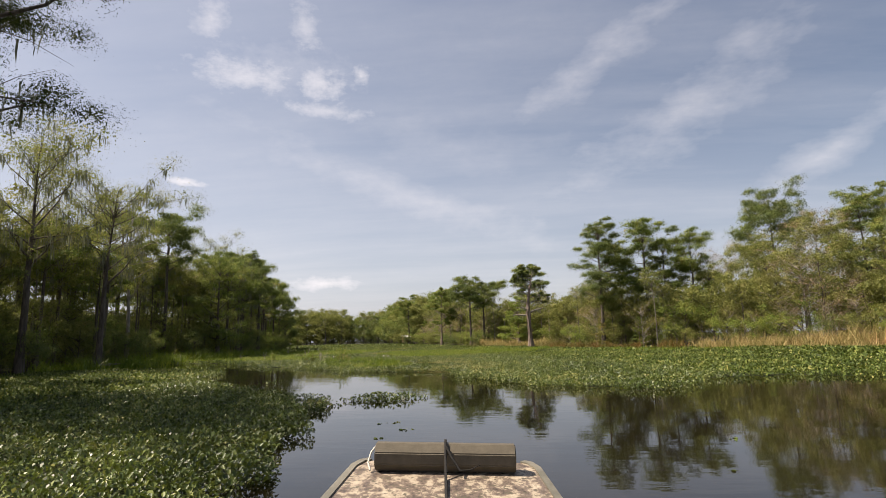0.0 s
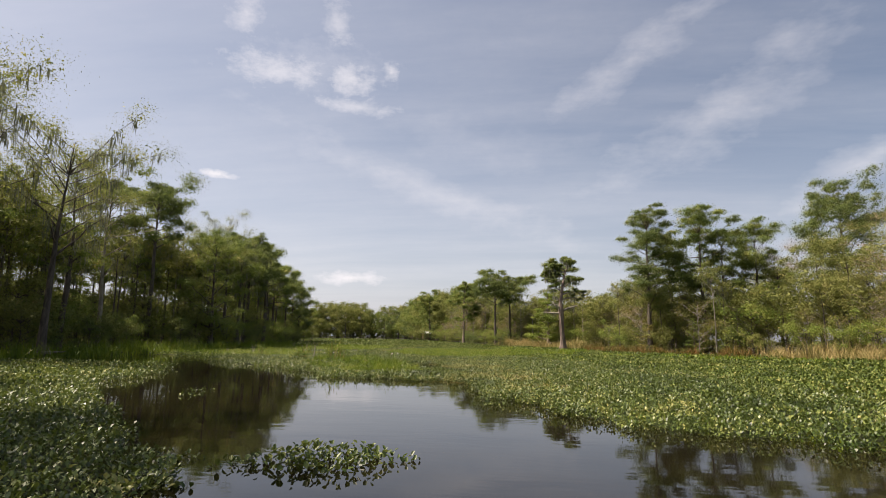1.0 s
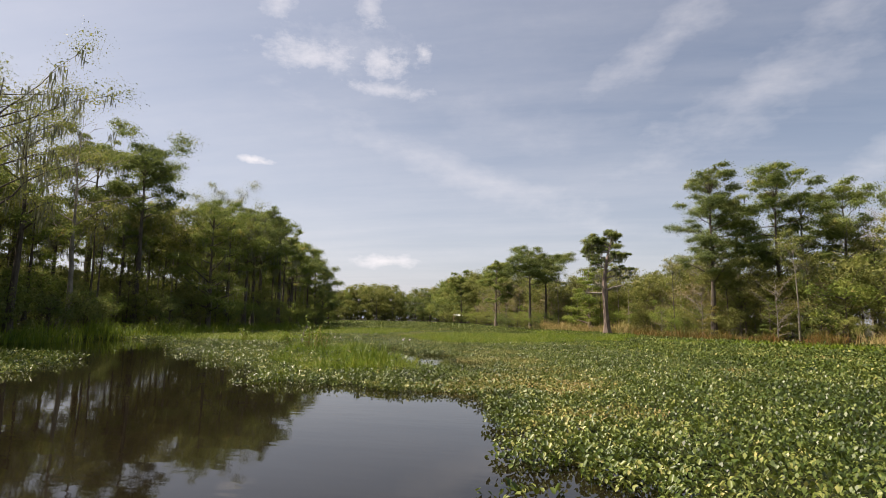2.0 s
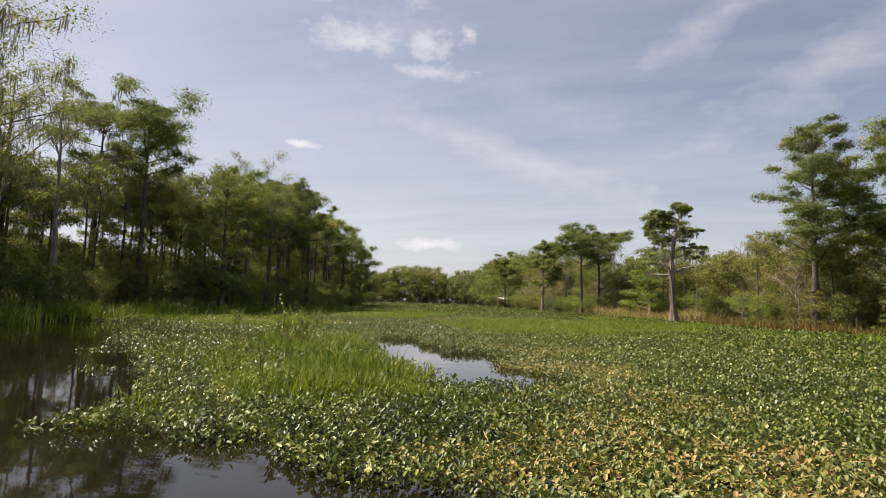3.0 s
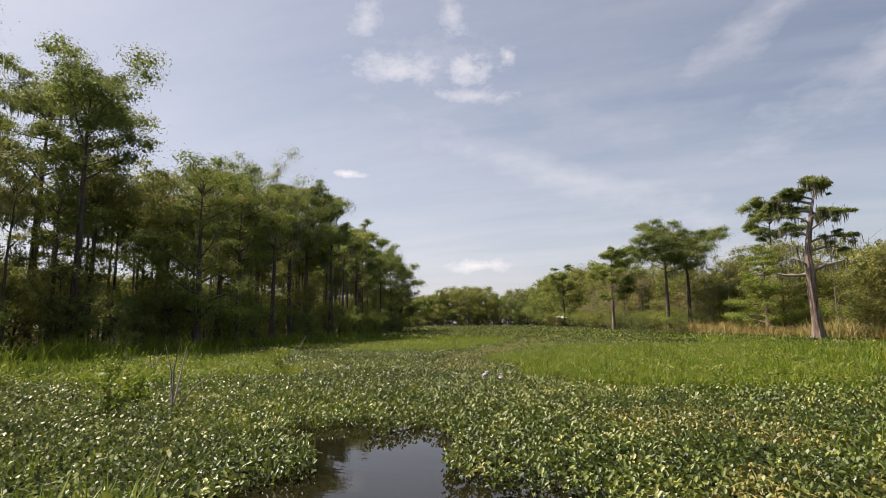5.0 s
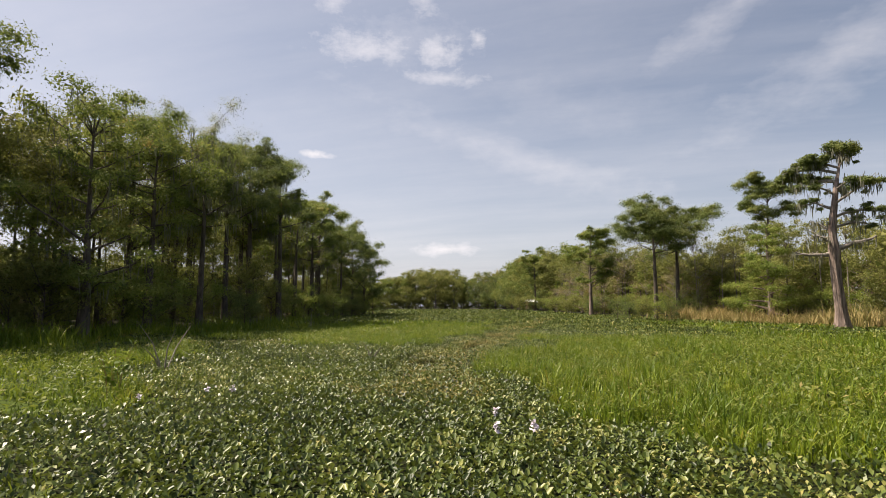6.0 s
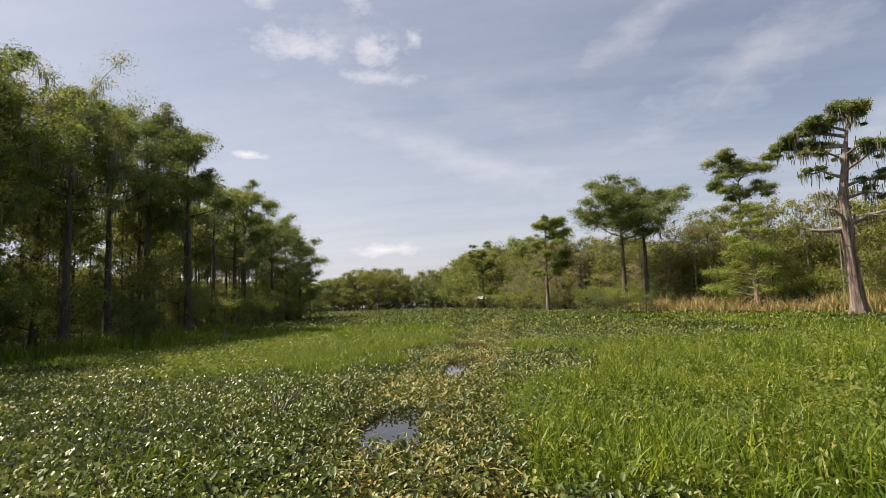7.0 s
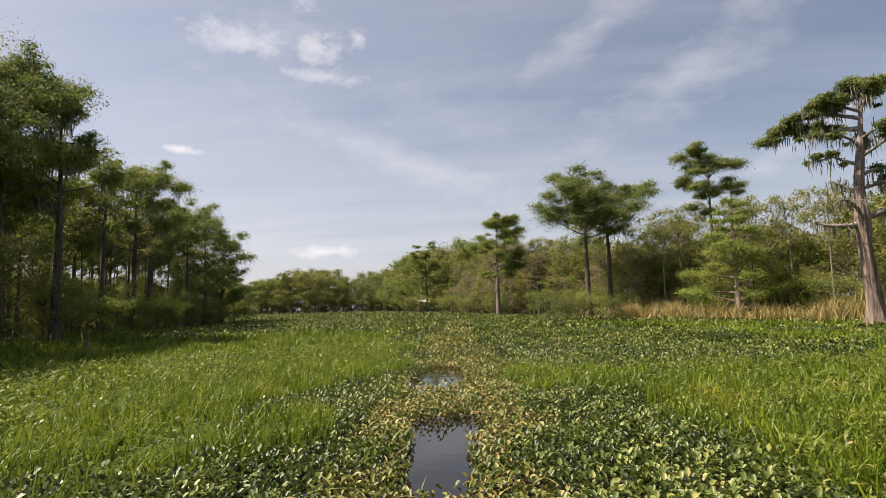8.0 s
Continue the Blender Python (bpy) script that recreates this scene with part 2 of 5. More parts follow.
M_PLY = surface_material("raw_plywood", (0.36, 0.28, 0.15), (0.60, 0.50, 0.31), 22.0, 0.8, 0.2, (0.3, 1, 1))
M_PETAL = surface_material("lilac_petal", (0.66, 0.56, 0.66), (0.84, 0.78, 0.82), 30.0, 0.5, 0.1)
M_STEM = surface_material("green_stem", (0.05, 0.09, 0.02), (0.10, 0.16, 0.04), 20.0, 0.5, 0.1)
M_TIN = surface_material("pale_tin_roof", (0.50, 0.50, 0.48), (0.72, 0.72, 0.70), 3.0, 0.45, 0.1, metal=0.2)
M_BOARD = surface_material("brown_boards", (0.12, 0.07, 0.05), (0.25, 0.15, 0.11), 6.0, 0.85, 0.3, (1, 1, 0.2))


# ---- mesh helpers ----
def quads(name, verts, faces, mat, parent=None, label="", smooth=False):
    """One mesh of faces with equally many corners, from arrays."""
    verts, faces = np.asarray(verts, np.float32).reshape(-1, 3), np.asarray(faces, np.int32)
    corners = faces.shape[1]
    me = bpy.data.meshes.new(name)
    me.vertices.add(len(verts))
    me.vertices.foreach_set("co", verts.ravel())
    me.loops.add(faces.size)
    me.loops.foreach_set("vertex_index", faces.ravel())
    me.polygons.add(len(faces))
    me.polygons.foreach_set("loop_start", np.arange(0, faces.size, corners, dtype=np.int32))
    if smooth:
        me.polygons.foreach_set("use_smooth", np.ones(len(faces), bool))
    me.update(calc_edges=True)
    me.validate()
    me.materials.append(mat)
    ob = new(name, me)
    if parent is not None:
        ob.parent = parent
    if label:
        ob["label"] = label
    return ob


def part(name, bm, mat, parent, label="", smooth=False):
    me = bpy.data.meshes.new(name)
    for f in bm.faces:
        f.smooth = smooth
    bm.to_mesh(me)
    bm.free()
    me.materials.append(mat)
    ob = new(name, me)
    ob.parent = parent
    if label:
        ob["label"] = label
    return ob


def tube(points, radii, sides):
    """A tapered tube through points: verts and quads."""
    p, r = np.asarray(points, float), np.asarray(radii, float)
    t = np.gradient(p, axis=0)
    t /= np.linalg.norm(t, axis=1)[:, None] + 1e-9
    ref = np.where(np.abs(t[:, 2:3]) > 0.9, [[1.0, 0, 0]], [[0, 0, 1.0]])
    u = np.cross(t, ref)
    u /= np.linalg.norm(u, axis=1)[:, None] + 1e-9
    w = np.cross(t, u)
    if np.abs(t[0, 2]) > 0.9:
        u, w = np.tile([1.0, 0, 0], (len(p), 1)), np.tile([0, 1.0, 0], (len(p), 1))
    a = np.linspace(0, 2 * np.pi, sides, endpoint=False)
    v = p[:, None] + r[:, None, None] * (u[:, None] * np.cos(a)[None, :, None] + w[:, None] * np.sin(a)[None, :, None])
    i, j = np.meshgrid(np.arange(len(p) - 1), np.arange(sides), indexing="ij")
    n = (j + 1) % sides
    q = np.stack([i * sides + j, i * sides + n, (i + 1) * sides + n, (i + 1) * sides + j], -1).reshape(-1, 4)
    return v.reshape(-1, 3), q


class Heap:
    def __init__(self):
        self.v, self.q, self.n = [], [], 0

    def put(self, v, q):
        self.v.append(v)
        self.q.append(q + self.n)
        self.n += len(v)

    def out(self):
        return np.concatenate(self.v), np.concatenate(self.q)


def leaf_quads(pos, size, rng, width=0.45, flat=0.6, droop=0.0):
    """Pointed, slightly folded leaves at random turns. flat: 1 lies level, 0 any way."""
    n = len(pos)
    yaw = rng.uniform(0, 2 * np.pi, n)
    d = np.stack([np.cos(yaw), np.sin(yaw), rng.normal(-droop, 0.9 * (1 - flat) + 0.12, n)], -1)
    d /= np.linalg.norm(d, axis=1)[:, None]
    s = np.stack([-np.sin(yaw), np.cos(yaw), rng.normal(0, 1.4 * (1 - flat) + 0.15, n)], -1)
    s -= d * (s * d).sum(1)[:, None]
    s /= np.linalg.norm(s, axis=1)[:, None]
    up = np.cross(d, s)
    L = (size * rng.uniform(0.6, 1.35, n))[:, None]
    mid = pos + d * L * 0.45 + up * L * 0.06
    v = np.stack([pos, mid + s * L * width * 0.5, pos + d * L, mid - s * L * width * 0.5], 1)
    return v.reshape(-1, 3), np.arange(4 * n).reshape(-1, 4)


def strands(pos, length, width, rng):
    """Hanging tapered strips in two joints."""
    n = len(pos)
    yaw = rng.uniform(0, np.pi, n)
    s = np.stack([np.cos(yaw), np.sin(yaw), np.zeros(n)], -1)
    L, w = (length * rng.uniform(0.4, 1.3, n))[:, None], (width * rng.uniform(0.6, 1.4, n))[:, None]
    lean = np.stack([rng.normal(0, 0.09, n), rng.normal(0, 0.09, n), -np.ones(n)], -1)
    a, b = pos + lean * L * 0.5 + s * rng.normal(0, 0.3, (n, 1)) * w, pos + lean * L
    v = np.stack([pos + s * w * 0.5, pos - s * w * 0.5, a - s * w * 0.6, a + s * w * 0.6, b - s * w * 0.08, b + s * w * 0.08], 1)
    base = np.arange(n)[:, None] * 6
    q = np.concatenate([base + [0, 1, 2, 3], base + [3, 2, 4, 5]])
    return v.reshape(-1, 3), q


def hash01(i, j, seed):
    h = (i * 374761393 + j * 668265263 + seed * 974711) & 0xFFFFFFFF
    h = ((h ^ (h >> 13)) * 1274126177) & 0xFFFFFFFF
    return ((h ^ (h >> 16)) & 0xFFFF) / 65535.0


def wave(x, y, scale, seed=0):
    """Smooth value noise, 0 to 1, over arrays."""
    x, y = np.asarray(x) * scale, np.asarray(y) * scale
    i, j = np.floor(x).astype(np.int64), np.floor(y).astype(np.int64)
    u, v = x - i, y - j
    u, v = u * u * (3 - 2 * u), v * v * (3 - 2 * v)
    a, b = hash01(i, j, seed), hash01(i + 1, j, seed)
    c, d = hash01(i, j + 1, seed), hash01(i + 1, j + 1, seed)
    return (a * (1 - u) + b * u) * (1 - v) + (c * (1 - u) + d * u) * v


def inside(poly, x, y):
    r = np.zeros(np.shape(x), bool)
    for (x0, y0), (x1, y1) in zip(poly, poly[1:] + poly[:1]):
        if y0 != y1:
            r ^= ((y0 > y) != (y1 > y)) & (x < (x1 - x0) * (y - y0) / (y1 - y0) + x0)
    return r


def line_distance(line, x, y):
    best = np.full(np.shape(x), 1e9)
    for (x0, y0), (x1, y1) in zip(line, line[1:]):
        dx, dy = x1 - x0, y1 - y0
        t = np.clip(((x - x0) * dx + (y - y0) * dy) / (dx * dx + dy * dy), 0, 1)
        best = np.minimum(best, np.hypot(x - x0 - t * dx, y - y0 - t * dy))
    return best


# ---- the plan ----
BANK_Y = [-60, 20, 35, 50, 65, 80, 100, 118, 130, 135, 142, 300]
BANK_LEFT = [-34, -24, -26.5, -28.8, -29.8, -32.6, -38.5, -43, -45.5, -62, -120, -160]
RIGHT_Y = [-60, 30, 48, 57, 65, 70, 80, 90, 97, 104, 115, 125, 145, 180, 220, 262, 276, 300]
BANK_RIGHT = [75, 52, 36, 27, 18, 13.5, 11, 10, 5.5, 1.5, -2.5, -7, -14.5, -24, -36, -55, -140, -160]
TRAIL = [(2, 2), (1.3, 15), (0, 24), (-2, 33), (-4.2, 38.5), (-8, 48), (-11, 58), (-11.8, 70), (-13, 84), (-14, 110)]
LAKE = [(-1, -60), (-0.5, 8), (-1.2, 11), (-2.4, 16), (-5.2, 19.3), (-10, 24.3), (-12.3, 31), (-14, 34), (-20, 35.5), (-25, 35.5), (-25.5, 47.5),
     (-22.5, 47.5), (-19.4, 45), (-15.3, 39.5), (-9.7, 35), (-6.8, 32.3), (-5.2, 30.2), (-2.5, 29.5), (-0.4, 28.9), (0.6, 25.6), (0.9, 24.0),
     (1.7, 24.6), (2.1, 22), (3, 20.3), (7.5, 18.9), (9.5, 22.5), (14.8, 22.6), (24, 26), (80, 34), (80, -60)]
OPEN_WATER = [
    LAKE,
    [(-8.8, 44.2), (-7.5, 45.2), (-5.6, 42.8), (-4.4, 41.2), (-3.0, 39.9), (-2.2, 38.7), (-1.5, 37.6), (-1.2, 36.3), (-1.4, 35.0), (-2.6, 34.6), (-4.6, 36.9),
     (-5.6, 38.8), (-7.2, 41.2)],
]
SMALL_POOLS = [
    [(-3.6, 42.4), (-3.0, 41.2), (-2.3, 41.3), (-2.9, 42.2)],
    [(-11.55, 57.3), (-11.6, 58.6), (-11.0, 58.4), (-10.7, 57.0), (-11.0, 56.5)],
    [(-11.6, 62.0), (-11.8, 63.2), (-11.85, 64.9), (-11.2, 65.2), (-11.05, 63.0), (-11.2, 61.8)],
    [(-12.5, 67.2), (-12.7, 70.8), (-11.8, 71.2), (-11.4, 67.6)],
]
GRASSES = [
    [(-10.5, 39.6), (-7.6, 40.6), (-5.3, 39.2), (-3.9, 37.0), (-3.2, 33.0), (-4.3, 32.2), (-6.5, 34.2), (-9.5, 36.5)],
    [(-38, 75), (-26, 66), (-21, 63.6), (-18.2, 62.2), (-14.0, 62.8), (-13.0, 69), (-14.5, 78), (-17, 92), (-26, 92)],
    [(-17.0, 54.0), (-17.6, 58.5), (-20, 61), (-34, 66), (-34, 58), (-29, 52), (-17.6, 45.6), (-13.6, 48), (-13.8, 50.6)],
    [(-9.6, 54.6), (-10.2, 58.5), (-8.9, 61.5), (-8.6, 64.5), (-7.2, 68.4), (2, 75.5), (9, 76), (6, 60), (-2, 50), (-6, 51), (-7.4, 53.2)],
    [(9, 66), (18, 62), (26, 54), (20, 52), (8, 60)],
    [(-6, 98), (0, 96), (6, 90), (9, 84), (3, 84), (-4, 90)],
]
DRY_PATCHES = [(0.3, 31.2, 2.1), (0.0, 34.6, 1.9), (-0.5, 38.3, 1.9), (-1.8, 42.0, 2.0), (-3.4, 46.0, 1.6), (-20.3, 63.4, 1.2), (1.6, 27, 1.2), (-11.8, 76, 1.5), (-12.6, 83, 2.0),
               (-11, 60.5, 1.0), (-10.4, 57, 0.8), (12, 45, 2.0), (6, 36, 1.2)]


def bank_gap(x, y):
    """Metres out from the nearer bank line: above 0 in the channel."""
    return np.minimum(x - np.interp(y, BANK_Y, BANK_LEFT), np.interp(y, RIGHT_Y, BANK_RIGHT) - x)


def zone(x, y):
    """0 open water, 1 broad leaves, 2 yellowed leaves, 3 grass, 4 bank."""
    wx, wy = x + 1.1 * (wave(x, y, 0.9, 3) - 0.5) + 0.5 * (wave(x, y, 2.6, 5) - 0.5), y + 1.1 * (wave(x, y, 0.9, 4) - 0.5) + 0.5 * (wave(x, y, 2.6, 6) - 0.5)
    out = np.ones(np.shape(x), int)
    dry = np.zeros(np.shape(x))
    for a, b, r in DRY_PATCHES:
        dry = np.maximum(dry, 1 - np.hypot(wx - a, wy - b) / r)
    trail = line_distance(TRAIL, wx, wy)
    dry = np.maximum(dry, np.where(y > 52, 0.55 - trail / 2.3, -1))
    gx, gy = x + 2.5 * (wave(x, y, 0.35, 7) - 0.5), y + 2.5 * (wave(x, y, 0.35, 8) - 0.5)
    for poly in GRASSES:
        out[inside(poly, gx, gy)] = 3
    speck = wave(x, y, 0.22, 11)
    out[(out == 3) & (speck < 0.10)] = 1
    out[(out == 1) & (speck > 0.80) & (y > 45)] = 3
    out[dry > 0.25 * wave(x, y, 1.3, 9)] = 2
    for poly in OPEN_WATER:
        out[inside(poly, wx, wy)] = 0
    for poly in SMALL_POOLS:
        out[inside(poly, x + 0.3 * (wx - x), y + 0.3 * (wy - y))] = 0
    out[bank_gap(x, y) < 0] = 4
    return out


# ---- ground and water ----
def sheet(name, xs, ys, height, mat, keep=None, smooth=True):
    gx, gy = np.meshgrid(xs, ys)
    v = np.stack([gx, gy, height(gx, gy)], -1).reshape(-1, 3)
    i, j = np.meshgrid(np.arange(len(ys) - 1), np.arange(len(xs) - 1), indexing="ij")
    n = len(xs)
    q = np.stack([i * n + j, i * n + j + 1, (i + 1) * n + j + 1, (i + 1) * n + j], -1).reshape(-1, 4)
    if keep is not None:
        c = v[q].mean(1)
        q = q[keep(c[:, 0], c[:, 1])]
        used, q = np.unique(q, return_inverse=True)
        v, q = v[used], q.reshape(-1, 4)
    return quads(name, v, q, mat, smooth=smooth)


def soil(x, y):
    g = bank_gap(x, y)
    return np.where(g > 0, -0.7 * np.clip(g / 3, 0, 1) + 0.02, 0.02 + 0.25 * np.clip(-g / 2.5, 0, 1)) + 0.12 * (wave(x, y, 0.25, 21) - 0.5)


far_x = [-2600, -1200, -600, -350, -240]
ground = sheet("ground", np.array(far_x + list(np.arange(-180, 131, 2.5)) + [180, 260, 400, 700, 1300, 2600]),
               np.array([-2600, -1200, -500, -200, -100] + list(np.arange(-60, 301, 2.5)) + [360, 480, 700, 1200, 2600]), soil, M_GROUND)
tagged(ground, "dark wet swamp soil under the trees", "ground", kind="structure")
water = sheet("water", np.linspace(-400, 400, 41), np.linspace(-300, 500, 41), lambda x, y: 0 * x, M_WATER)
tagged(water, "still dark brown swamp water mirroring trees and sky", "water", kind="structure")


def bed(x, y):
    full = sum((zone(x + dx, y + dy) > 0).astype(float) for dx, dy in ((0, 0), (0.35, 0), (-0.35, 0), (0, 0.35), (0, -0.35), (0.6, 0.6), (-0.6, 0.6), (0.6, -0.6), (-0.6, -0.6))) / 9
    return -0.20 + full ** 1.5 * (0.18 + 0.06 * wave(x, y, 0.8, 31) + 0.03 * wave(x, y, 2.3, 32))


mat_near = sheet("plant_mat", np.arange(-48, 56, 0.5), np.arange(2, 130, 0.5), bed, M_MAT, lambda x, y: (zone(x, y) % 3 > 0) & (bank_gap(x, y) > -1.5))
turf = sheet("turf_mat", np.arange(-48, 56, 0.5), np.arange(2, 130, 0.5), bed, M_TURF, lambda x, y: zone(x, y) == 3)
tagged(turf, "green matted turf floating under the marsh grass", "plant mat", kind="stuff")
tagged(mat_near, "floating mat of rotting stems and litter", "plant mat", kind="stuff")
mat_far = sheet("plant_mat", np.arange(-130, 2, 2.0), np.arange(129.5, 276, 2.0), bed, M_MAT, lambda x, y: bank_gap(x, y) > -1.5)
tagged(mat_far, "distant floating mat of green water plants", "plant mat", kind="stuff")


# ---- water plants ----
def scatter(x0, x1, y0, y1, per_m2, rng):
    n = int((x1 - x0) * (y1 - y0) * per_m2)
    return rng.uniform(x0, x1, n), rng.uniform(y0, y1, n)


def broad_leaves(x, y, size, rng, lift=1.0, rounded=False):
    """Cupped rounded leaves on stalks, standing in tufts."""
    n = len(x)
    yaw = rng.uniform(0, 2 * np.pi, n)
    tall = (0.30 + 0.45 * wave(x, y, 0.6, 41) ** 1.5 + 0.5 * wave(x, y, 3.4, 62)) * lift
    z = 0.02 + tall * 0.24 * rng.uniform(0.0, 1.0, n) ** 1.3
    rise = rng.normal(0.9, 0.8, n) if lift > 0.2 else rng.normal(0.05, 0.12, n)
    d = np.stack([np.cos(yaw), np.sin(yaw), rise], -1)
    d /= np.linalg.norm(d, axis=1)[:, None]
    s = np.stack([-np.sin(yaw), np.cos(yaw), rng.normal(0, 0.35, n)], -1)
    s -= d * (s * d).sum(1)[:, None]
    s /= np.linalg.norm(s, axis=1)[:, None]
    up = np.cross(d, s)
    L = (size * rng.uniform(0.6, 1.3, n))[:, None]
    o = np.stack([x, y, z], -1)
    if rounded:
        # near the trail: six corners and a fold
        pts = [o, o + d * L * 0.30 + s * L * 0.31 + up * L * 0.17, o + d * L * 0.78 + s * L * 0.27 + up * L * 0.10, o + d * L - up * L * 0.14,
               o + d * L * 0.78 - s * L * 0.27 + up * L * 0.10, o + d * L * 0.30 - s * L * 0.31 + up * L * 0.17]
        b = np.arange(n)[:, None] * 6
        return np.stack(pts, 1).reshape(-1, 3), np.concatenate([b + [0, 1, 2, 3], b + [0, 3, 4, 5]])
    v = np.stack([o, o + d * L * 0.55 + s * L * 0.29 + up * L * 0.12, o + d * L, o + d * L * 0.55 - s * L * 0.29 + up * L * 0.12], 1).reshape(-1, 3)
    return v, np.arange(4 * n).reshape(-1, 4)


def blades(x, y, height, width, rng, joints=3):
    """Bending grass blades, tapering to the tip."""
    n = len(x)
    yaw = rng.uniform(0, 2 * np.pi, n)
    out = np.stack([np.cos(yaw), np.sin(yaw), np.zeros(n)], -1)
    turn = yaw + rng.normal(np.pi / 2, 0.5, n)
    s = np.stack([np.cos(turn), np.sin(turn), np.zeros(n)], -1)
    h = (height * (0.35 + 0.6 * wave(x, y, 0.5, 51) + 0.8 * wave(x, y, 1.7, 52) ** 1.5) * rng.uniform(0.5, 1.3, n))[:, None]
    bend = rng.uniform(0.1, 1.1, n)[:, None]
    w = (width * rng.uniform(0.6, 1.3, n))[:, None]
    o = np.stack([x, y, np.full(n, 0.02)], -1)
    rows = []
    for k in range(joints + 1):
        f = k / joints
        c = o + out * h * bend * f * f * 0.8 + np.array([0, 0, 1]) * h * (f - 0.28 * bend * f * f)
        half = s * w * 0.5 * (1 - 0.92 * f ** 1.5)
        rows += [c - half, c + half]
    v = np.stack(rows, 1).reshape(-1, 3)
    b = np.arange(n)[:, None] * (2 * joints + 2)
    q = np.concatenate([b + [2 * k, 2 * k + 1, 2 * k + 3, 2 * k + 2] for k in range(joints)])
    return v, q


rng = np.random.default_rng(7)
NEAR_LINE = [(0.5, 7), (0.4, 20), (-2, 33), (-4.2, 38.5), (-8, 48), (-11, 58), (-11.6, 66)]
# box, nearest and farthest metres from the trail, leaves a square metre and their size, blades a square metre, their width
BANDS = [((-16, 6, 3, 72), 0.0, 2.6, 760, 0.058, 390, 0.017), ((-20, 8, 2, 72), 2.6, 5.5, 760, 0.061, 360, 0.018), ((-26, 16, 0, 78), 5.5, 10.5, 430, 0.072, 190, 0.022),
         ((-40, 34, 0, 96), 10.5, 22.0, 165, 0.105, 80, 0.036), ((-48, 50, -4, 130), 22.0, 99.0, 34, 0.20, 28, 0.075)]
for (x0, x1, y0, y1), lo, hi, per_leaf, leaf, per_blade, wide in BANDS:
    px, py = scatter(x0, x1, y0, y1, per_leaf, rng)
    d = line_distance(NEAR_LINE, px, py)
    sel = (d >= lo) & (d < hi)
    px, py = px[sel], py[sel]
    kind = zone(px, py)
    # a few leaves among the grass too
    among = (kind == 3) & (rng.uniform(size=len(px)) < 0.06)
    thin = wave(px, py, 1.1, 61) * 0.4 + wave(px, py, 3.4, 62) * 0.75 + 0.25 * rng.uniform(size=len(px)) > 0.31
    mixed = (kind == 2) & (rng.uniform(size=len(px)) < 0.30)
    green, dry = ((kind == 1) & thin) | among | mixed, (kind == 2) & ~mixed
    v, q = broad_leaves(px[green], py[green], leaf, rng, 1.0, hi < 3)
    tagged(quads("water_hyacinths", v, q, M_HYACINTH if hi < 11 else M_FAR_LEAF), "dense glossy green water hyacinth leaves floating on the swamp", "water plants", kind="stuff")
    v, q = broad_leaves(px[dry], py[dry], leaf * 0.9, rng, 0.45, hi < 3)
    tagged(quads("withered_hyacinths", v, q, M_DRY), "trampled yellowing water hyacinth leaves along the boat trail", "water plants", kind="stuff")
    px, py = scatter(x0, x1, y0, y1, per_blade, rng)
    d = line_distance(NEAR_LINE, px, py)
    sel = (d >= lo) & (d < hi)
    px, py = px[sel], py[sel]
    kind = zone(px, py)
    sel = ((kind == 3) & (wave(px, py, 0.8, 72) * 0.5 + wave(px, py, 2.2, 73) * 0.8 + 0.35 * rng.uniform(size=len(px)) > 0.70)) | ((kind == 1) & (wave(px, py, 0.7, 71) > 0.72) & (rng.uniform(size=len(px)) < 0.12))
    lush = np.where(inside(GRASSES[0], px, py), 0.36, np.where(inside(GRASSES[3], px, py), 0.34, np.where(py < 30, 0.12, 0.26)))[sel]
    v, q = blades(px[sel], py[sel], lush, wide * 1.3, rng, 3 if wide < 0.022 else 2)
    tagged(quads("marsh_grass", v, q, M_GRASS), "bright green marsh grass growing on the floating mat", "grass", kind="stuff")
# tall broad-bladed grass beside the pool
px, py = scatter(-12, -2, 31, 42, 150, rng)
sel = (zone(px, py) == 3) & inside([(-9, 46.5), (-5.3, 39.0), (-3.2, 33.4), (-4.6, 32.2), (-7, 34.0), (-10, 37), (-12.5, 42)], px, py) & (wave(px, py, 0.5, 91) * 0.4 + wave(px, py, 1.6, 92) * 0.6 + 0.15 * rng.uniform(size=len(px)) > 0.63)
v, q = blades(px[sel], py[sel], 0.50, 0.034, rng, 4)
tagged(quads("broad_bladed_grass", v, q, M_LUSH), "tall lush broad-bladed grass beside the open pool", "grass", kind="stuff")
# leafy weeds through the grass
px, py = scatter(-24, 10, 28, 80, 240, rng)
d = line_distance(NEAR_LINE, px, py)
sel = (zone(px, py) == 3) & (d < 12) & (wave(px, py, 0.9, 81) + 0.3 * rng.uniform(size=len(px)) > 0.42) & (rng.uniform(size=len(px)) < np.where(d < 5, 1, 0.45))
px, py, d = px[sel], py[sel], d[sel]
v, q = leaf_quads(np.stack([px, py, 0.05 + 0.27 * rng.uniform(size=len(px)) ** 0.7], -1), np.where(d < 5, 0.06, 0.10), rng, 0.36, 0.45)
tagged(quads("leafy_weeds", v, q, M_WEED), "small-leaved yellow-green weeds among the marsh grass", "weeds", kind="stuff")
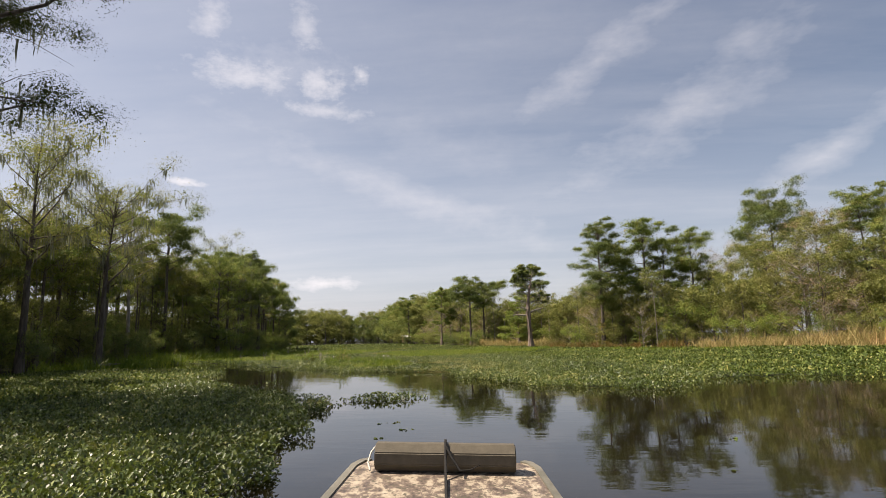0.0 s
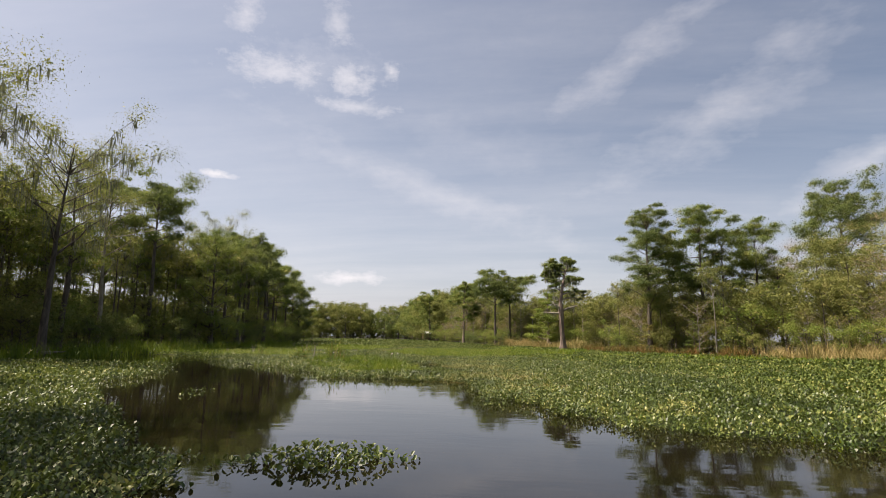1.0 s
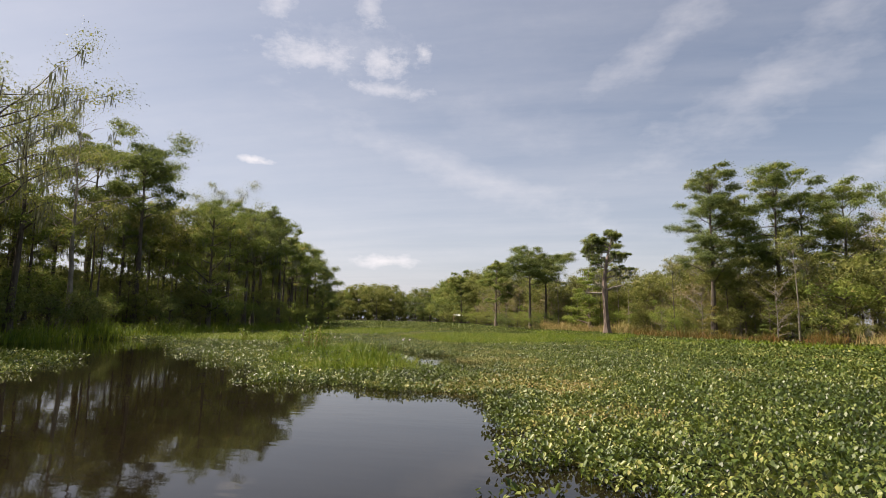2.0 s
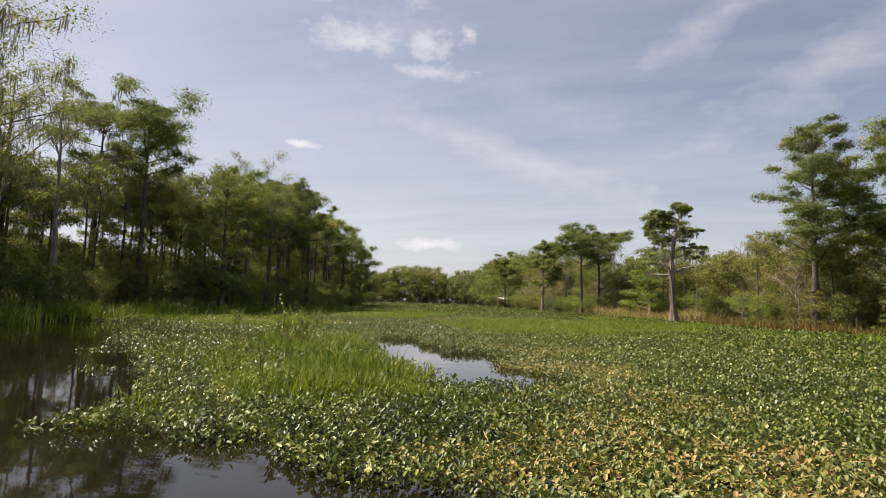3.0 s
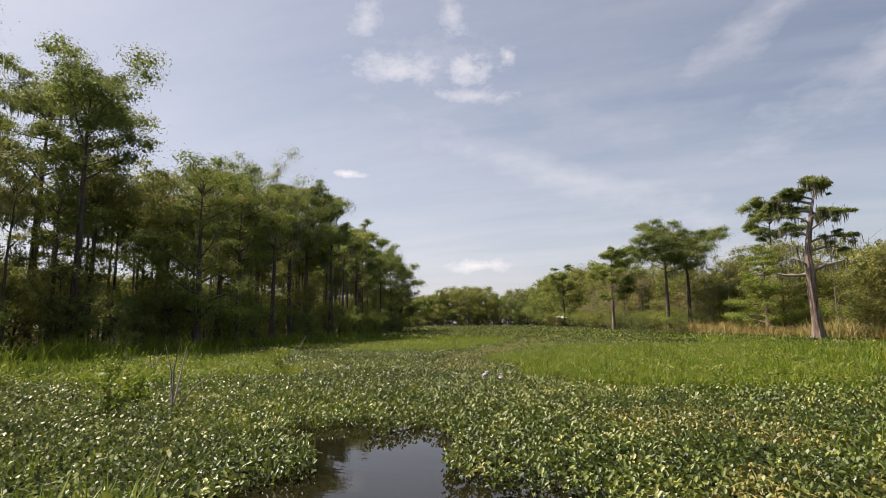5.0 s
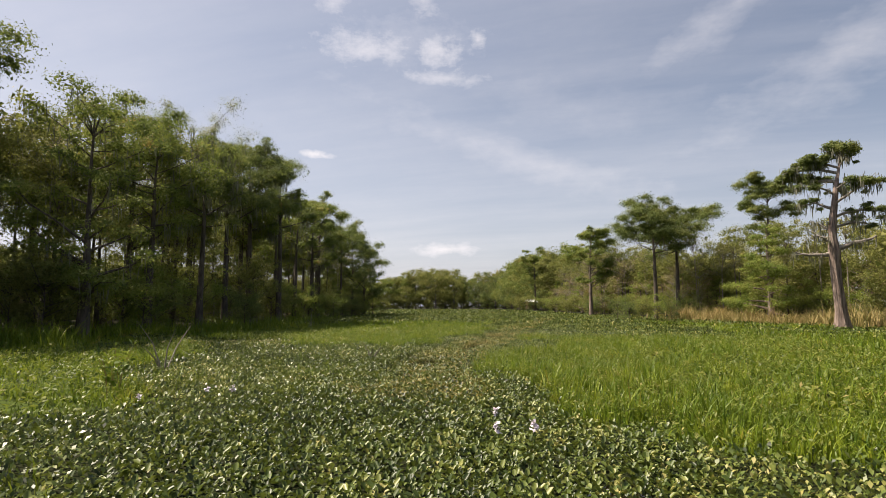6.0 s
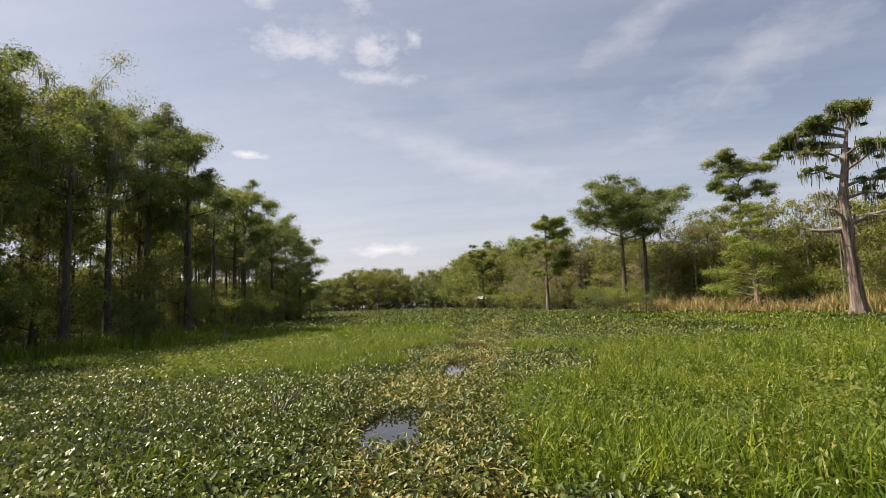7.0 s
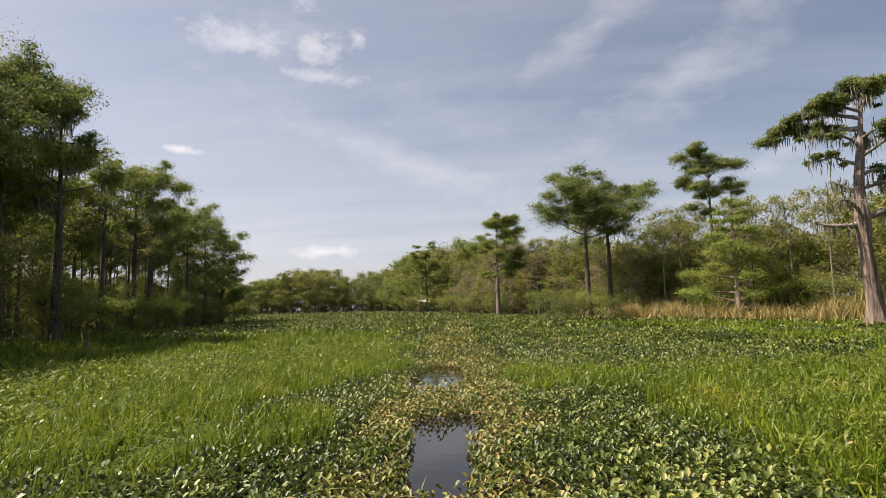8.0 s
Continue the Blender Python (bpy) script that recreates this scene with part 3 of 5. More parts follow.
# broader leaves among the lush clump
px, py = scatter(-11, -3, 32, 41, 170, rng)
sel = inside(GRASSES[0], px, py) & (zone(px, py) == 3) & (wave(px, py, 0.8, 85) * 0.6 + wave(px, py, 2.1, 86) * 0.4 > 0.46)
px, py = px[sel], py[sel]
v, q = leaf_quads(np.stack([px, py, 0.06 + 0.42 * wave(px, py, 1.5, 87) * rng.uniform(size=len(px)) ** 0.5], -1), 0.12, rng, 0.42, 0.35)
tagged(quads("leafy_weeds", v, q, M_HYACINTH), "dark broad-leaved weeds mixed into the tall grass", "weeds", kind="stuff")
# knee-high small-leaved weeds in the meadow beside the trail
px, py = scatter(-10.5, 6, 49, 74, 380, rng)
lump = wave(px, py, 1.1, 83) * 0.6 + wave(px, py, 2.7, 84) * 0.4
sel = inside(GRASSES[3], px, py) & (zone(px, py) == 3) & (lump > 0.42) & (rng.uniform(size=len(px)) < np.where(line_distance(NEAR_LINE, px, py) < 6, 1, 0.4))
px, py, lump = px[sel], py[sel], lump[sel]
v, q = leaf_quads(np.stack([px, py, 0.04 + (0.10 + 0.7 * (lump - 0.42)) * rng.uniform(size=len(px)) ** 0.5], -1), 0.055, rng, 0.34, 0.35)
tagged(quads("leafy_weeds", v, q, M_WEED), "knee-high small-leaved weeds in uneven clumps", "weeds", kind="stuff")
# the far channel
px, py = scatter(-130, 2, 130, 276, 6.0, rng)
sel = bank_gap(px, py) > 0
v, q = broad_leaves(px[sel], py[sel], 0.34, rng, 1.2)
tagged(quads("far_water_plants", v, q, M_FAR_LEAF), "distant green sheet of floating water plants", "water plants", kind="stuff")
# stray straw lying on the yellowed strips
px, py = scatter(-16, 6, 24, 72, 45, rng)
sel = (zone(px, py) == 2) & (line_distance(NEAR_LINE, px, py) < 6)
v, q = leaf_quads(np.stack([px[sel], py[sel], rng.uniform(0.06, 0.2, sel.sum())], -1), 0.2, rng, 0.06, 0.85)
tagged(quads("straw", v, q, M_DRY), "broken straw-coloured stems lying on the mat", "straw", kind="stuff")


def rushes(name, spots, height, width, mat, label, category):
    xs = np.concatenate([rng.normal(a, r * 0.55, int(n)) for a, b, r, n in spots])
    ys = np.concatenate([rng.normal(b, r * 0.55, int(n)) for a, b, r, n in spots])
    v, q = blades(xs, ys, height, width, rng, 3)
    return tagged(quads(name, v, q, mat), label, category, kind="stuff")


rushes("reed_bed", [(26, 59.6, 1.5, 500), (28.5, 57.4, 2, 1100), (31, 54.8, 2.2, 1500), (34, 52, 2.4, 1900), (37, 50, 2.6, 2200), (41, 49, 3, 2200)], 1.5, 0.05, M_REED, "tall straw-coloured reed bed along the bank", "reeds")
rushes("reed_bed", [(23.5, 61.2, 1.5, 500), (27, 57.6, 2, 700), (32, 52.5, 2.5, 900), (38, 48.5, 3, 900)], 0.9, 0.05, M_REED, "low straw-coloured reeds in front of the bank", "reeds")
rushes("reed_bed", [(0.0, 103, 1.8, 900), (2.5, 100.2, 1.8, 1000), (4.6, 97, 1.8, 1000), (6.6, 94, 1.8, 1000), (8.6, 90.5, 1.8, 1000), (10.2, 87, 1.6, 800)], 1.25, 0.05, M_REED,
       "pale dry reeds between cypress trunks", "reeds")
rushes("fern_bed", [(20, 62.6, 1.3, 600), (17, 65, 1.3, 700), (14.6, 67.4, 1.3, 700), (12.8, 70.4, 1.3, 700), (11.8, 74, 1.3, 600), (10.9, 78, 1.3, 500), (10.2, 82, 1.3, 400)], 0.75, 0.05, M_FERN,
       "rusty brown ferns at the foot of the trees", "ferns")
rushes("sedge_bed", [(-25.5, 36, 2.2, 1200), (-26, 42, 2.2, 1400), (-27, 48, 2.2, 1400), (-28, 54, 2.2, 1200), (-28.5, 60, 2.2, 1200), (-29, 66, 2.2, 1000), (-29.5, 72, 2.2, 900), (-31, 79, 2.2, 800), (-33.5, 87, 2.2, 700), (-37, 96, 2.2, 600)], 0.85, 0.04, M_GRASS,
       "dull green sedge under the wooded bank", "sedge")


def plant_clump(x, y, r, n, squash=0.7, turn=0.3, lift=0.25):
    """A loose floating cluster of hyacinths."""
    a, d = rng.uniform(0, 2 * np.pi, n), r * np.sqrt(rng.uniform(0, 1, n)) * (0.7 + 0.5 * rng.uniform(size=n))
    lx, ly = d * np.cos(a), d * np.sin(a) * squash
    c, s = math.cos(turn), math.sin(turn)
    v, q = broad_leaves(lx * c - ly * s + 100, lx * s + ly * c + 100, 0.07, rng, lift, True)
    v = v - [100, 100, 0.03]
    ob = new("floating_hyacinth_clump")
    tagged(quads("leaves", v, q, M_HYACINTH, ob), kind="stuff")
    ob.location = (x, y, 0)
    return tagged(ob, "loose clump of green water hyacinths drifting on dark water", "water plants", "drifting clumps")


for spot in [(-1.0, 17.4, 0.85, 480, 0.7, 0.2, 0.7), (-1.9, 17.0, 0.32, 30), (-2.7, 17.2, 0.30, 26), (-2.2, 16.0, 0.28, 34), (0.0, 17.6, 0.22, 14), (-0.1, 13.2, 0.25, 12, 0.7, 0.3, 0.08),
             (0.4, 12.4, 0.14, 6, 0.7, 0.3, 0.06), (0.1, 11.6, 0.12, 5, 0.7, 0.3, 0.06), (5.4, 11.3, 0.10, 5, 0.7, 0.3, 0.08), (4.6, 9.4, 0.05, 2, 0.7, 0.3, 0.04), (0.7, 23.4, 0.35, 40), (-7.1, 24.7, 0.35, 26),
             (-6.7, 23.6, 0.3, 18), (-12.5, 36.3, 0.4, 30), (-9.3, 33.6, 0.5, 50), (-3.9, 30.2, 0.5, 60), (-5.9, 30.0, 0.45, 60), (-7.6, 41.3, 0.2, 14)]:
    plant_clump(*spot)


def flower(x, y):
    root = new("hyacinth_flower")
    root.location = (x, y, 0.0)
    v, q = tube([(0, 0, 0), (0.01, 0, 0.15), (0.0, 0.01, 0.29)], [0.008, 0.007, 0.004], 6)
    quads("stem", v, q, M_STEM, root, smooth=True)
    pos = np.stack([rng.normal(0, 0.012, 34), rng.normal(0, 0.012, 34), rng.uniform(0.20, 0.30, 34)], -1)
    v, q = leaf_quads(pos, 0.04, rng, 0.8, 0.5)
    quads("petals", v, q, M_PETAL, root, "lilac petals in a short spike")
    return tagged(root, "pale lilac water hyacinth flower spike among leaves", "flower", "flower spikes")


for fx, fy in [(-12.5, 51.3), (-12.2, 51.5), (-7.7, 50.0), (-7.35, 50.2), (-7.9, 50.9), (-12.9, 50.4)]:
    flower(fx, fy)


# ---- trees ----
def foliage(c, r, leaves, leaf, flatness, g, slim=1.0, fine_share=3.2):
    """Leaf pads: an inner fill of larger sprays and a dense skin of small ones that face outwards, fuller above than below."""
    heap = Heap()
    keep = r > 0.05
    c, r = c[keep], r[keep]
    weight = r ** 2 / (r ** 2).sum()
    for share, inner, reach, size, wide, stray in ((0.42, 0.05, 0.66, 0.86, 0.7, 0.9), (fine_share, 0.55, 1.0, 0.46, 0.60, 0.45)):
        n = int(leaves * share)
        pick = g.choice(len(c), n, p=weight)
        ball = g.normal(0, 1, (n, 3))
        ball /= np.linalg.norm(ball, axis=1)[:, None]
        low = (ball[:, 2] < 0) & (g.uniform(size=n) < 0.5)
        ball[low, 2] *= -1
        # lobed, ragged outline
        az = np.arctan2(ball[:, 1], ball[:, 0])
        rag = 1 + 0.24 * np.sin(az * 3 + pick * 1.7) + 0.16 * np.sin(az * 7 + pick * 2.9) + 0.14 * np.sin(ball[:, 2] * 9 + az * 4 + pick)
        far = g.uniform(inner ** 2, 1, n) ** 0.5 * np.where(g.uniform(size=n) < 0.05, 1.16, 1)
        off = ball * (far * r[pick] * reach * rag)[:, None] * [1, 1, flatness]
        off[:, 2] -= 0.16 * flatness * (off[:, 0] ** 2 + off[:, 1] ** 2) / (r[pick] + 0.05)
        up = ball / [1, 1, flatness] ** np.array(0.6) + g.normal(0, stray, (n, 3)) + [0, 0, 0.15]
        up /= np.linalg.norm(up, axis=1)[:, None]
        d = np.cross(up, g.normal(0, 1, (n, 3)))
        d /= np.linalg.norm(d, axis=1)[:, None] + 1e-6
        L = (leaf * size * 1.3 * g.uniform(0.6, 1.35, n))[:, None]
        p, side = c[pick] + off, np.cross(d, up) * wide * slim * 0.5
        v = np.stack([p - d * L * 0.5 + side * L, p + d * L * 0.5, p - d * L * 0.5 - side * L], 1)
        heap.put(v.reshape(-1, 3), np.arange(3 * n).reshape(-1, 3))
    return heap.out()


def tree(kind, seed, height, crown_from, spread, shape, leaf_mat, leaves, leaf, trunk_r, bark=None, limbs=16, flare=0.6, moss=0, lean=0.03, tidy=1.0, fine=True, slim=1.0):
    """A tapered trunk with limbs and twigs, and a crown of leaf sprays in clumps. Built round its foot."""
    g = np.random.default_rng(seed)
    leaves, leaf = (int(leaves * 1.6), leaf * 0.76) if fine else (leaves, leaf)
    bark = bark or M_BARK
    root = new(kind)
    wood, stem = Heap(), Heap()
    f = np.linspace(0, 1, 13 if fine else 7)
    sway = np.cumsum(g.normal(0, lean * height / len(f), (len(f), 2)), axis=0) * f[:, None] ** 0.7
    thin = np.clip((f - crown_from) / (1 - crown_from), 0, 1) if shape != "cone" else 0 * f
    rad = trunk_r * (1 - 0.9 * f) ** 0.85 * (1 - 0.6 * thin) + 0.012 + trunk_r * flare * np.exp(-f * height / 0.9)
    sway *= (1 + 0.3 * thin)[:, None]
    spine = np.column_stack([sway, f * height * 0.985 - 0.5 * (f == 0)])
    stem.put(*tube(spine, rad, 9 if fine else 6))
    at = lambda t: np.array([np.interp(t, f, spine[:, k]) for k in range(3)])
    often, wide_pad = {"flat": (0.50, 0.22), "top": (0.60, 0.24), "cone": (0.9, 0.18)}.get(shape, (0.55, 0.24))
    centres, sizes, hang = [], [], []
    for i in range(limbs):
        u = (i + g.uniform(0.1, 0.9)) / limbs
        t = crown_from + (0.985 - crown_from) * u
        az = i * 2.399 + g.normal(0, 0.6)
        if shape == "flat":
            length, up = spread * (0.5 + 0.55 * math.sin(math.pi * min(1, 0.25 + 0.7 * u))) * g.uniform(0.45, 1.15), g.normal(0.32, 0.2)
        elif shape == "cone":
            length, up = spread * (1.03 - u) ** 0.7 * g.uniform(0.4, 1.15) + 0.2, g.normal(0.22, 0.22)
        elif shape == "top":
            length, up = spread * (0.35 + 0.65 * math.sin(math.pi * min(1, 0.12 + 0.8 * u))) * g.uniform(0.5, 1.1), g.normal(0.45, 0.3)
        else:
            length, up = spread * (0.35 + 0.75 * math.sin(math.pi * (0.12 + 0.75 * u))) * g.uniform(0.5, 1.15), g.normal(0.75, 0.3)
        k = np.linspace(0, 1, 5 if fine else 3)
        way = np.array([math.cos(az), math.sin(az), 0])
        rise = length * (up * k + (0.12 if shape in ("flat", "top") else 0.02) * k * k - (0.10 * k * k if shape == "cone" else 0))
        path = at(t) + way * (length * k)[:, None] + np.stack([g.normal(0, 0.05, len(k)) * k * length, g.normal(0, 0.05, len(k)) * k * length, rise], -1)
        top_r = np.interp(t, f, rad)
        wood.put(*tube(path, max(0.02, min(0.5 * top_r, 0.05 * length)) * (1 - 0.85 * k) + 0.006, 5 if fine else 3))
        side = np.array([-way[1], way[0], 0])
        for s in range(4):
            w = 0.35 + 0.2 * s
            start = np.array([np.interp(w, k, path[:, c]) for c in range(3)])
            end = start + (side * (1 if (s + i) % 2 else -1) * g.uniform(0.6, 1.1) + way * g.uniform(0.3, 0.8)) * length * 0.34
            end[2] += length * g.uniform(-0.04, 0.22 if shape != "cone" else 0.05)
            if fine:
                wood.put(*tube([start, (start + end) / 2 + [0, 0, 0.03 * length], end], [0.022, 0.014, 0.004], 3))
            centres += [end, (start + end) / 2]
            sizes += [(length * wide_pad + 0.26) * (g.uniform() < often), (length * 0.20 + 0.16) * (g.uniform() < often * 0.4)]
            hang.append((start + end) / 2)
        centres.append(path[-1])
        sizes.append(length * (0.32 if shape != "cone" else 0.2) + 0.32)
        hang += [path[-2], path[-1]]
    # the top spreads into a loose cap
    for i in range(0 if shape == "cone" else 6):
        reach = spread * g.uniform(0.15, 0.5)
        tip = at(0.93) + [reach * math.cos(i * 1.05 + seed), reach * math.sin(i * 1.05 + seed), height * g.uniform(-0.04, 0.03)]
        wood.put(*tube([at(0.84), (at(0.84) + tip) / 2 + [0, 0, 0.1], tip], [0.05, 0.03, 0.006], 4))
        centres.append(tip)
        sizes.append(spread * g.uniform(0.17, 0.30) + 0.15)
    centres.append(at(0.97))
    sizes.append(1.0)
    quads("trunk", *stem.out(), bark, root, smooth=True)
    tagged(quads("branching", *wood.out(), bark, root, smooth=True), kind="stuff")
    if leaves:
        c, s = np.array(centres), np.array(sizes) * tidy
        s = s * g.uniform(0.65, 1.3, len(s))
        flatness = {"flat": 0.55, "cone": 0.55, "top": 0.66}.get(shape, 0.78)
        quads("crown", *foliage(c, s, leaves, leaf, flatness, g, slim, 2.6 if fine else 2.4), leaf_mat, root)
    if moss:
        moss = int(moss * 2.6)
        h = np.array(hang)[g.integers(0, len(hang), moss)] + g.normal(0, 0.12, (moss, 3))
        v, q = strands(h, 0.75, 0.042, g)
        tagged(quads("moss", v, q, M_MOSS, root, "grey hanging moss"), kind="stuff")
    return root


def stand(ob, x, y, label, category="tree", group="", turn=0.0, z=None):
    ob.location = (x, y, 0.0 if z is None else z)
    ob.rotation_euler = (0, 0, turn)
    return tagged(ob, label, category, group)


# single trees that stand out
stand(tree("pine_tree", 101, 15.6, 0.60, 3.0, "top", M_PINE, 5200, 0.26, 0.22, limbs=20), -32.6, 57.6, "tall dark pine with a rounded clump of needles at the top")
stand(tree("cypress_tree", 102, 17.4, 0.48, 3.4, "flat", M_PINE, 6500, 0.28, 0.28, limbs=22, moss=420), -39.5, 59.6, "big dark cypress draped with grey hanging moss")
stand(tree("bare_tree", 103, 14.2, 0.40, 3.4, "round", M_BUDS, 0, 0.1, 0.18, M_DEAD, limbs=16, lean=0.06), -31.4, 50.2, "leafless grey tree with forked bare branches")
stand(tree("leafing_tree", 104, 13.0, 0.45, 3.6, "round", M_SPRING, 2600, 0.16, 0.20, limbs=18, moss=260, lean=0.05), -25.6, 39.0, "tall thin tree with fresh yellow-green leaves and moss")
stand(tree("leafing_tree", 105, 13.5, 0.45, 3.4, "round", M_SPRING, 2800, 0.17, 0.20, limbs=18, moss=160, lean=0.05), -29.6, 44.5, "tall thin tree with pale fresh leaves")
stand(tree("leafing_tree", 106, 14.5, 0.42, 3.8, "round", M_SPRING, 3400, 0.17, 0.22, limbs=20, moss=300, lean=0.04), -26.0, 33.0, "tall tree with sparse spring leaves and moss")
stand(tree("leafing_tree", 107, 16.0, 0.5, 4.0, "round", M_SPRING, 3200, 0.19, 0.24, limbs=18, moss=200), -38.8, 52.1, "tall yellow-green tree standing behind the bank")
stand(tree("cypress_tree", 108, 19.0, 0.34, 5.6, "flat", M_BACKLIT_BOUGH, 34000, 0.15, 0.34, limbs=64, moss=500, tidy=0.60, slim=0.6), -14.4, 13.4, "large cypress with long drooping feathery boughs and moss")
stand(tree("cypress_tree", 109, 13.2, 0.35, 2.8, "flat", M_CYPRESS, 5200, 0.24, 0.22, limbs=22, moss=120), -33.6, 69.0, "cypress with layered green sprays")
stand(tree("leafing_tree", 110, 16.4, 0.5, 3.2, "round", M_SPRING, 2400, 0.18, 0.2, limbs=18, moss=120), -39.0, 79.4, "tall tree with pale thin spring leaves")
stand(tree("cypress_tree", 111, 15.4, 0.52, 3.3, "flat", M_PINE, 7000, 0.25, 0.26, limbs=22, moss=420), -36.2, 83.3, "dark flat-topped cypress with moss")
stand(tree("cypress_tree", 112, 14.6, 0.5, 2.4, "flat", M_CYPRESS, 5600, 0.25, 0.24, limbs=20, moss=420), -34.6, 85.4, "dark flat-topped cypress with moss")
stand(tree("cypress_tree", 113, 13.6, 0.42, 2.8, "flat", M_CYPRESS, 5200, 0.26, 0.24, limbs=20, moss=420), -40.0, 99.5, "mossy green cypress at the bank")
stand(tree("cypress_tree", 114, 16.6, 0.42, 3.0, "flat", M_CYPRESS, 5600, 0.28, 0.26, limbs=20, moss=300), -46.4, 111.4, "tall green cypress hung with moss")
stand(tree("cypress_tree", 115, 13.6, 0.06, 3.0, "round", M_PINE, 6000, 0.30, 0.26, limbs=34), -45.6, 121.0, "dark full cypress at the end of the wooded point")
stand(tree("cypress_tree", 116, 11.6, 0.05, 2.8, "round", M_PINE, 7000, 0.30, 0.24, limbs=34), -46.6, 127.0, "dark bushy cypress at the end of the wooded point")

stand(tree("cypress_tree", 134, 11.4, 0.14, 2.6, "flat", M_CYPRESS, 5200, 0.20, 0.22, limbs=26, moss=80), -29.5, 63.0, "feathery light green cypress leaning over the bank")
stand(tree("cypress_tree", 135, 11.8, 0.42, 2.6, "flat", M_CYPRESS, 4600, 0.22, 0.2, limbs=22, moss=160), -31.0, 68.0, "green cypress with layered sprays and moss")
stand(tree("cypress_tree", 136, 12.6, 0.52, 2.6, "flat", M_PINE, 4600, 0.22, 0.2, limbs=20, moss=300), -32.0, 73.0, "dark flat-topped cypress with a bare lower trunk")
stand(tree("cypress_tree", 137, 13.4, 0.55, 2.6, "flat", M_PINE, 4600, 0.22, 0.2, limbs=20, moss=300), -33.5, 77.2, "dark flat-topped cypress with a bare lower trunk")
stand(tree("pine_tree", 121, 15.9, 0.28, 2.4, "flat", M_PINE, 8600, 0.24, 0.24, limbs=38), 15.0, 71.2, "tall slender cypress with layered sprays down the trunk")
stand(tree("cypress_tree", 122, 15.4, 0.22, 3.6, "flat", M_CYPRESS, 8600, 0.26, 0.26, limbs=24, moss=80), 20.7, 71.6, "broad green cypress beside the bank")
stand(tree("cypress_tree", 123, 14.4, 0.22, 3.4, "flat", M_CYPRESS, 7600, 0.26, 0.24, limbs=22, moss=60), 26.6, 73.0, "broad green cypress beside the bank")
stand(tree("pine_tree", 144, 23.6, 0.40, 5.2, "top", M_PINE, 11000, 0.36, 0.36, limbs=46, lean=0.015), 47.2, 94.4, "very tall dark pine standing above the woods")
stand(tree("bare_tree", 125, 15.4, 0.45, 4.6, "round", M_BUDS, 5200, 0.16, 0.22, M_DEAD, limbs=24), 46.0, 108.0, "leafless tree with a haze of beige twigs")
stand(tree("cypress_tree", 140, 16.6, 0.30, 3.2, "flat", M_CYPRESS, 7000, 0.26, 0.24, limbs=26, moss=60), 43.0, 66.5, "tall green cypress behind the reed bed")
stand(tree("bare_tree", 141, 14.2, 0.35, 3.2, "round", M_BUDS, 3600, 0.15, 0.18, M_DEAD, limbs=24), 39.6, 67.0, "slender tree with a haze of beige twigs")
stand(tree("cypress_tree", 142, 18.0, 0.35, 3.4, "flat", M_PINE, 7000, 0.26, 0.26, limbs=26), 46.6, 69.0, "tall dark cypress behind the reed bed")
stand(tree("leafing_tree", 143, 12.4, 0.20, 2.8, "round", M_SPRING, 4200, 0.17, 0.16, M_DEAD, limbs=24), 35.5, 65.0, "slender pale-trunked tree with fresh yellow-green leaves")
stand(tree("cypress_tree", 138, 13.4, 0.25, 2.8, "flat", M_CYPRESS, 6000, 0.25, 0.2, limbs=24, moss=40), 18.0, 73.4, "green cypress crowded between its neighbours")
stand(tree("cypress_tree", 139, 14.0, 0.25, 2.8, "flat", M_PINE, 6000, 0.25, 0.2, limbs=24, moss=40), 23.6, 74.0, "dark green cypress crowded between its neighbours")
stand(tree("cypress_tree", 127, 12.2, 0.58, 3.4, "flat", M_PINE, 8000, 0.26, 0.24, limbs=18, moss=60), -2.6, 106.8, "flat-topped cypress with a clean straight trunk")
stand(tree("cypress_tree", 128, 12.2, 0.60, 3.6, "flat", M_PINE, 8000, 0.26, 0.25, limbs=18, moss=60), -0.2, 109.4, "flat-topped cypress with a clean straight trunk")
stand(tree("cypress_tree", 129, 14.7, 0.60, 3.2, "flat", M_PINE, 6000, 0.27, 0.20, limbs=13), 8.5, 107.7, "slender open cypress with flat dark sprays")
stand(tree("cypress_tree", 130, 8.6, 0.10, 3.2, "cone", M_LIGHT, 5600, 0.22, 0.20, M_PALE, limbs=34, flare=1.2), 5.9, 97.2, "young light-green cypress with a pale swollen foot")
stand(tree("cypress_tree", 131, 13.4, 0.30, 3.0, "flat", M_CYPRESS, 8000, 0.30, 0.24, M_PALE, limbs=24, flare=1.0), -10.4, 130.0, "green cypress with a whitish trunk foot")
stand(tree("cypress_tree", 132, 14.6, 0.40, 3.4, "flat", M_CYPRESS, 4200, 0.38, 0.26, limbs=20), -26.3, 183.0, "distant green cypress with a flat top")
stand(tree("bare_tree", 133, 11.6, 0.55, 1.8, "round", M_BUDS, 0, 0.1, 0.12, M_DEAD, limbs=9), 20.6, 117.5, "thin dead snag above the woods")


